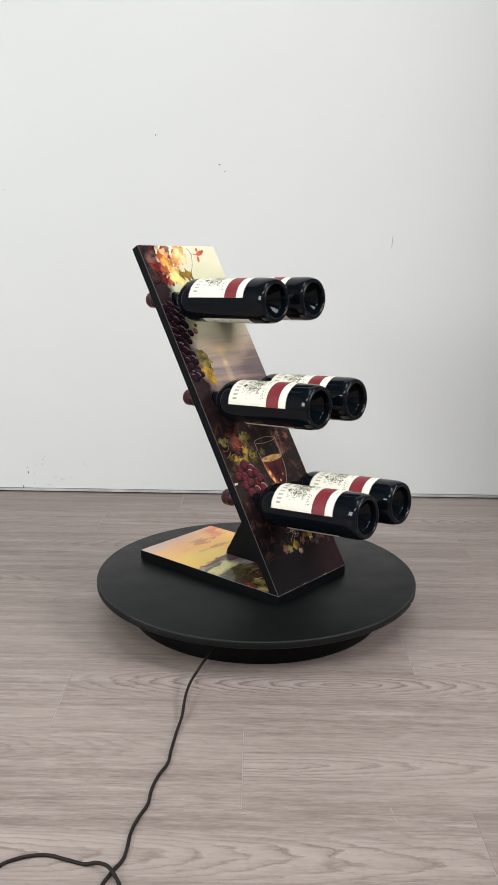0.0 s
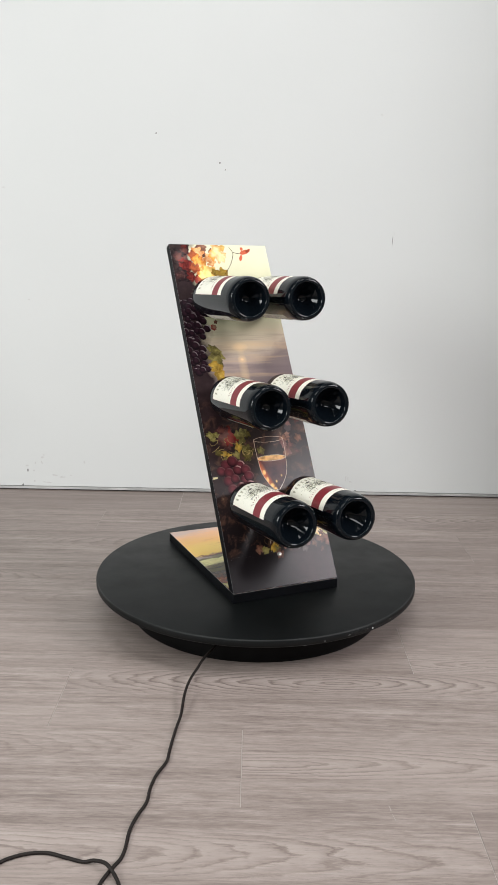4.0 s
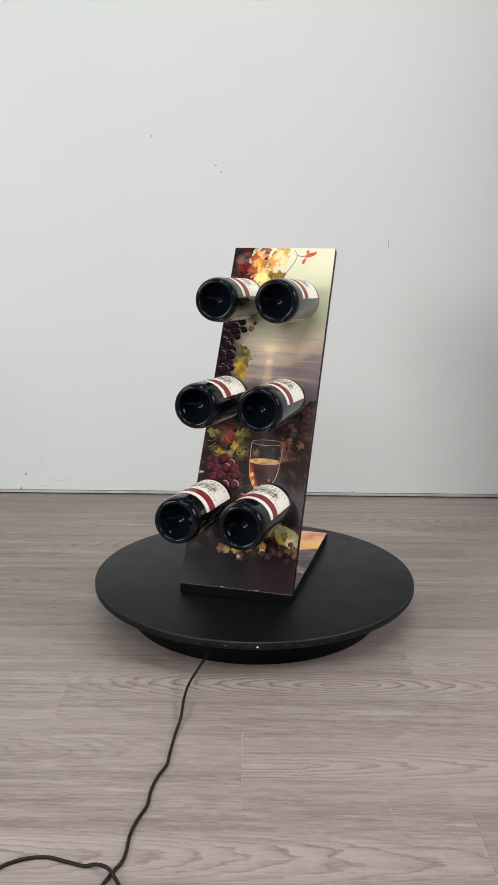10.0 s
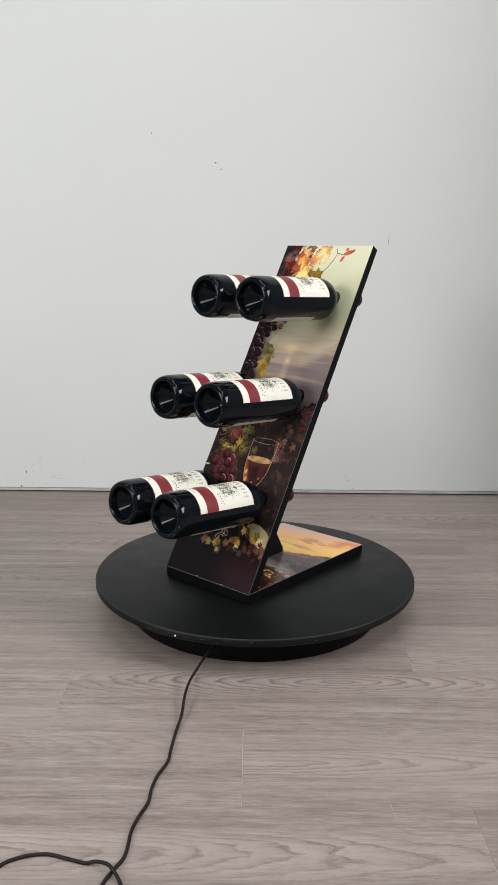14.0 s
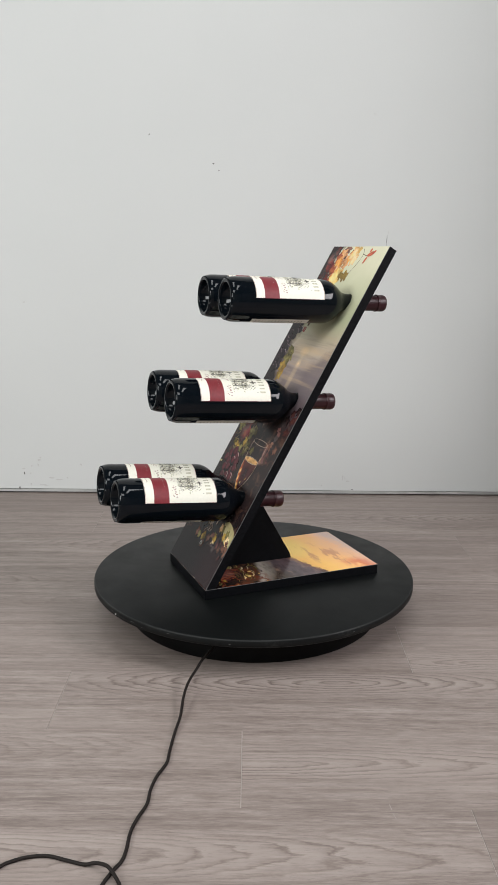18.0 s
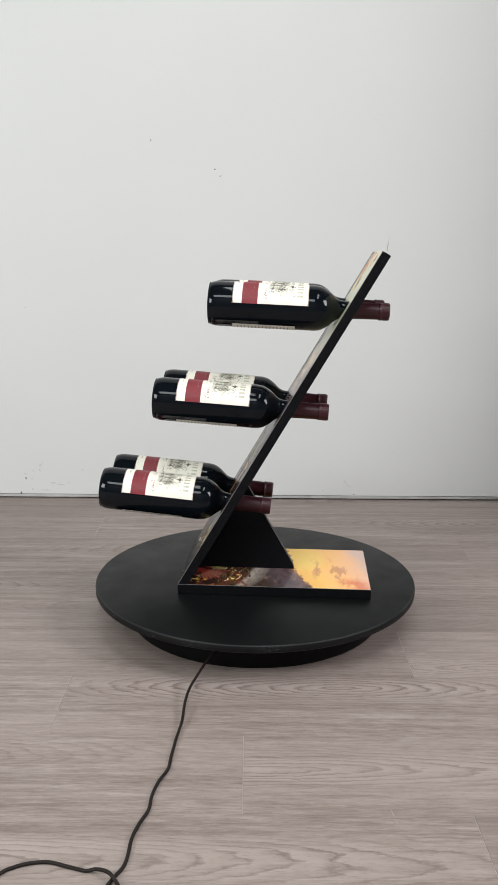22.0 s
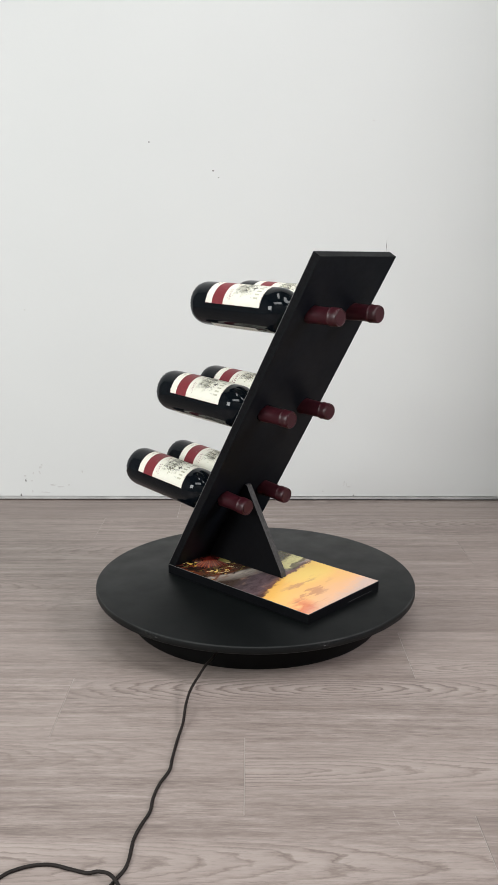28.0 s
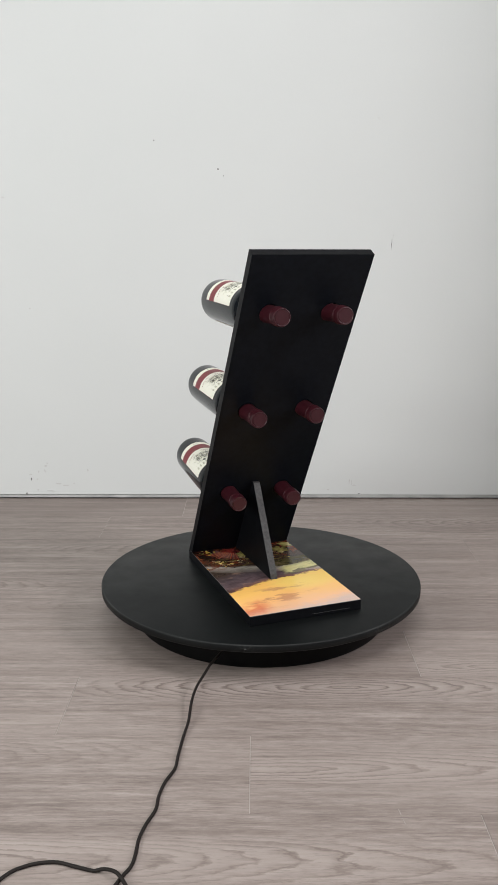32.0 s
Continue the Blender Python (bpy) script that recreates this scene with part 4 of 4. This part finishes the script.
def wine_bottle():
    b = new("wine_bottle")
    tagged(b, "dark glass red wine bottle lying neck through the rack", "wine bottle", group="bottles in the wine rack")
    # the punt is a blunt cone inside a narrow standing ring
    dome = [(0.00134 * k, 0.0340 - (math.hypot(0.00134 * k * 1.26, 0.0150) - 0.0150)) for k in range(21)]
    ring = [(0.0305 + 0.0036 * math.cos(radians(q)), 0.0036 - 0.0036 * math.sin(radians(q))) for q in range(168, 50, -13)]
    shoulder = [(0.0376, 0.176), (0.0374, 0.180), (0.0366, 0.1855), (0.0346, 0.1915), (0.0313, 0.1975), (0.0273, 0.2030), (0.0230, 0.2075), (0.0192, 0.2120),
                (0.0167, 0.2165), (0.0154, 0.2210), (0.0147, 0.2270), (0.0142, 0.2400), (0.0130, 0.296), (0, 0.297)]
    heel = [(0.0345, 0.0022), (0.0357, 0.0048), (0.0366, 0.0082), (0.0373, 0.0124), (0.0376, 0.018), (0.0376, 0.06), (0.0376, 0.12)]
    profile = dome + ring + heel + shoulder
    body = part("glass_body", lathe(profile, 72), GLASS, b, "near-black glass with a deep punt", smooth=True)
    knurl = bmesh.new()
    for k in range(84):
        q = 2 * math.pi * k / 84
        out, side = Vector((math.cos(q), math.sin(q), 0)), Vector((-math.sin(q), math.cos(q), 0))
        mid = out * 0.0336 + Vector((0, 0, 0.0014))
        rim = [knurl.verts.new(mid + d) for d in (side * 0.0007, out * 0.0012 + Vector((0, 0, 0.0016)), side * -0.0007, out * -0.0014 - Vector((0, 0, 0.0008)))]
        tip = knurl.verts.new(mid + out * 0.0006 - Vector((0, 0, 0.0008)))
        for m in range(4):
            knurl.faces.new((rim[m], rim[(m + 1) % 4], tip))
    bmesh.ops.recalc_face_normals(knurl, faces=knurl.faces[:])
    part("knurled_heel", knurl, GLASS, body, "ring of small moulded glass dashes")
    cap = part("capsule", lathe([(0.0146, 0.2395), (0.0148, 0.2397), (0.0141, 0.256), (0.0136, 0.2838), (0.0139, 0.2846), (0.0150, 0.2852), (0.0151, 0.2868), (0.0146, 0.2876), (0.0147, 0.292),
                                 (0.0147, 0.2970), (0.0144, 0.3000), (0.0135, 0.3020), (0.0128, 0.3022), (0.0122, 0.3014), (0.0112, 0.3012), (0.0108, 0.3018), (0.0060, 0.3019), (0, 0.3017)], 48), CAPSULE, b, "burgundy foil capsule", smooth=True)
    smooth_by_angle(cap, 35)
    label = part("front_label", patch((0.042, 0.167, -81, 81, 0.03775)), PAPER, b, "cream paper label with wine-red band", smooth=True)
    part("red_band", patch((0.0575, 0.0835, -81, 81, 0.03783)), LABEL_RED, label, smooth=True)
    part("red_line", patch((0.0425, 0.0430, -81, 81, 0.03783), (0.1660, 0.1665, -81, 81, 0.03783), (0.0425, 0.1665, -80.9, -80.3, 0.03783, 1), (0.0425, 0.1665, 80.3, 80.9, 0.03783, 1)), LABEL_RED, label)
    rng = random.Random(8)
    # bars for the unread lettering across the top
    for q in range(-64, 66, 11):
        part("letter_bar", patch((0.1484, 0.1578, q - 2.4, q + 2.4, 0.03786, 1)), INK_BAR, label)
    # red flourishes
    part("flourish", patch(*[(0.0925 + 0.0030 * math.sin(k * 1.9), 0.0932 + 0.0030 * math.sin(k * 1.9) + 0.0012 * (k % 3), q + 2.2 * k, q + 1.6 + 2.2 * k, 0.03786, 1) for q in (-64, -16, 34) for k in range(15)]), LABEL_RED, label)
    # a sketched landscape of trees and a house
    marks, pale, wash = [], [], []
    CLUMPS = ((-33, 0.122, 6.0), (-15, 0.119, 6.5), (4, 0.123, 6.5), (21, 0.118, 5.5), (37, 0.121, 5.0))
    for k in range(950):
        q, zc, wide = rng.choice(CLUMPS)
        q, z = (rng.uniform(-50, 50), 0.1025 + 0.006 * rng.random()) if k % 6 == 0 else (q + rng.gauss(0, wide), min(0.1395, max(0.1015, rng.gauss(zc, 0.0075))))
        tall = rng.random() < 0.5
        dz, dq = (rng.uniform(0.0012, 0.0036), rng.uniform(0.3, 0.8)) if tall else (rng.uniform(0.0003, 0.0006), rng.uniform(1.2, 3.6))
        (marks if rng.random() < 0.62 else pale).append((z, z + dz, q, q + dq, 0.03786, 1))
    for q, zc, wide in CLUMPS:
        marks.append((0.1015, zc + 0.006, q - 0.6, q + 0.7, 0.03789, 1))
        marks.append((0.1060, 0.1085, q - 4.5, q - 1.2, 0.03789, 1))
        marks.append((zc + 0.002, zc + 0.0032, q - 5, q + 4, 0.03789, 2))
    for k in range(60):
        q, z = rng.uniform(-58, 58), rng.uniform(0.120, 0.144)
        marks.append((z, z + 0.0011, q, q + 1.5, 0.03787, 1))
    for k in range(260):
        q, z = rng.choice(CLUMPS)[0] + rng.gauss(0, 9), min(0.139, max(0.101, rng.gauss(0.118, 0.009)))
        wash.append((z, z + rng.uniform(0.0006, 0.0018), q, q + rng.uniform(1.5, 4.5), 0.03778 + 0.0000002 * k, 1))
    part("wash", patch(*wash), WASH, label, "pale olive wash behind the sketch")
    part("sketch", patch(*marks), INK, label, "dark ink sketch of trees and a house")
    part("sketch", patch(*pale), INK_PALE, label)
    for q in (-25, 25):
        part("emblem", patch((0.1350, 0.1450, q - 1.5, q + 1.5, 0.0379, 1), (0.1384, 0.1412, q - 6, q + 6, 0.03792, 3)), INK, label, "small black cross emblem")
    part("band_bars", patch(*[(0.0765, 0.0778, a, a + 1.6, 0.03786, 1) for a in range(-40, 40, 3) if a % 2]), INK_PALE, label)
    part("foot_bars", patch(*[(0.0495, 0.0506, a, a + 1.2, 0.03786, 1) for a in range(-20, 20, 2)]), LABEL_RED, label)
    rear = part("back_label", patch((0.042, 0.147, 141, 219, 0.03775)), BACK_PAPER, b, "grey paper back label with fine print", smooth=True)
    part("fine_print_bars", patch(*[(0.050 + 0.006 * k, 0.0515 + 0.006 * k, 148, 212 - 8 * (k % 3), 0.03783) for k in range(15)]), INK_PALE, rear)
    return b


def lie(foot, mouth, roll=0.0):
    """The pose of a bottle with its foot and mouth at these places, its label turned up."""
    z = (Vector(mouth) - Vector(foot)).normalized()
    x = (Vector((0, 0, 1)) - z * z.z).normalized()
    y = z.cross(x)
    m = Matrix((x, y, z)).transposed().to_4x4()
    return Matrix.Translation(foot) @ m @ pose(0, 0, 0, 0, 0, roll)


# foot and mouth of each bottle on the rack's own axes, heights from the floor, and roll
LYING = (((-0.0535, -0.0783, 0.5750), (-0.0500, 0.2253, 0.5628), 0), ((0.0505, -0.0783, 0.5750), (0.0545, 0.2253, 0.5628), 2),
         ((-0.0572, -0.1743, 0.4103), (-0.0510, 0.1265, 0.3910), -9), ((0.0487, -0.1743, 0.4103), (0.0525, 0.1265, 0.3910), 1),
         ((-0.0560, -0.2715, 0.2472), (-0.0530, 0.0313, 0.2205), -3), ((0.0475, -0.2715, 0.2472), (0.0525, 0.0313, 0.2205), 1))
BOTTLE_LOCAL = [lie(*row) for row in LYING]
first = wine_bottle()
first.matrix_world = BOTTLE_LOCAL[0]
bottles = [first] + [copy_thing(first, m) for m in BOTTLE_LOCAL[1:]]

# ---- the motor turntable ----
turntable = new("motor_turntable")
tagged(turntable, "round matt black motor turntable on the floor", "turntable")
RIM = 0.2940
disc_bm = lathe([(0, DISC_Z - 0.0004), (RIM - 0.0022, DISC_Z - 0.0004), (RIM - 0.0008, DISC_Z - 0.0009), (RIM, DISC_Z - 0.0022), (RIM, DISC_Z - 0.0112), (RIM - 0.0012, DISC_Z - 0.0128),
                           (RIM - 0.004, DISC_Z - 0.0134), (0, DISC_Z - 0.0134)], 160)
for f in disc_bm.faces:
    f.material_index = int(min(v.co.xy.length for v in f.verts) > RIM - 0.003)
disc = part("disc", disc_bm, [DISC, RIM_WEAR], turntable, "turning matt black disc with chipped rim")
smooth_by_angle(disc, 50)
drum = part("drum", lathe([(0, 0.0545), (0.226, 0.0545), (0.233, 0.050), (0.2345, 0.044), (0.2345, 0.006), (0.231, 0.0), (0, 0.0)], 128), DRUM, turntable, "fixed black drum")
smooth_by_angle(drum, 50)


# chips on the rim: degrees round the disc, depth below the top, width, height, bright or dull
rng = random.Random(21)
CHIPS = ((-74.1, 0.0082, 0.0044, 0.0040, 1), (-76.4, 0.0062, 0.0040, 0.0015, 0), (-83.8, 0.0075, 0.007, 0.002, 0), (-92.5, 0.0095, 0.004, 0.003, 0), (-65.0, 0.006, 0.010, 0.0015, 0),
         (-60.5, 0.009, 0.004, 0.002, 0), (-99, 0.012, 0.009, 0.0015, 0), (-50, 0.005, 0.006, 0.0012, 0), (-30, 0.008, 0.004, 0.002, 0), (10, 0.006, 0.006, 0.0015, 0), (64, 0.007, 0.005, 0.002, 0), (140, 0.008, 0.006, 0.0018, 0))
for a, dz, w, h, bright in CHIPS:
    part("chip", chip(rng, w, h), CHIP if bright else EDGE_WEAR, disc, "", pose(0, 0, 0, 0, 0, a) @ pose(RIM, 0, DISC_Z - dz))
SWITCH_RED = plain("dark_red_plastic", (0.16, 0.015, 0.012), 0.4)
part("rocker_switch", box(-0.006, 0.006, -0.004, 0.004, -0.004, 0.004, 0.001), SWITCH_RED, turntable, "small dark red switch", pose(-0.079, -0.2215, 0.040, 0, 0, -19.6))

# ---- the power cord ----
CORD_LINE = [(-0.061, -0.226, 0.032), (-0.0667, -0.2411, 0.0300), (-0.0799, -0.2658, 0.0250), (-0.0886, -0.2907, 0.0210), (-0.0993, -0.3231, 0.0155), (-0.1041, -0.3571, 0.0105), (-0.1053, -0.4010, 0.0055), (-0.1099, -0.4379, 0.0025), (-0.113, -0.481), (-0.1145, -0.509), (-0.124, -0.537),
             (-0.129, -0.565), (-0.130, -0.592), (-0.138, -0.618), (-0.143, -0.643), (-0.1435, -0.671), (-0.146, -0.689), (-0.154, -0.706), (-0.162, -0.728), (-0.166, -0.760), (-0.158, -0.790), (-0.144, -0.792),
             (-0.137, -0.765), (-0.141, -0.731), (-0.150, -0.714, 0.005), (-0.160, -0.7035, 0.0078), (-0.174, -0.696, 0.005), (-0.186, -0.695), (-0.206, -0.689), (-0.232, -0.682), (-0.262, -0.689), (-0.285, -0.712), (-0.33, -0.80), (-0.36, -0.98), (-0.30, -1.2)]
CORD_R = 0.0021
cord = part("power_cord", tube(glide([Vector((p[0], p[1], p[2] if len(p) > 2 else CORD_R)) for p in CORD_LINE], 6), CORD_R), CORD, None, smooth=True)
tagged(cord, "thin dark brown power cord trailing over the floor", "power cord")
SPECK = part("lint_speck", chip(random.Random(4), 0.003, 0.002), EDGE_WEAR, None, "", pose(0.195, 0.425, 0.001, 0, 90, 0))
tagged(SPECK, "tiny dark speck of dirt on the floor", "speck")


# ---- what turns ----
def turn(t):
    """The turntable's turn about z, clockwise from above, in degrees."""
    return 50.34 - 6.54 * t


def motions():
    times = [float(k) for k in range(33)]
    walk(rack, [(t, pose(0, 0, 0, 0, 0, turn(t)) @ RACK_LOCAL) for t in times])
    walk(disc, [(t, pose(0, 0, 0, 0, 0, turn(t))) for t in times])
    for ob, m in zip(bottles, BOTTLE_LOCAL):
        walk(ob, [(t, pose(0, 0, 0, 0, 0, turn(t)) @ m) for t in times])


motions()
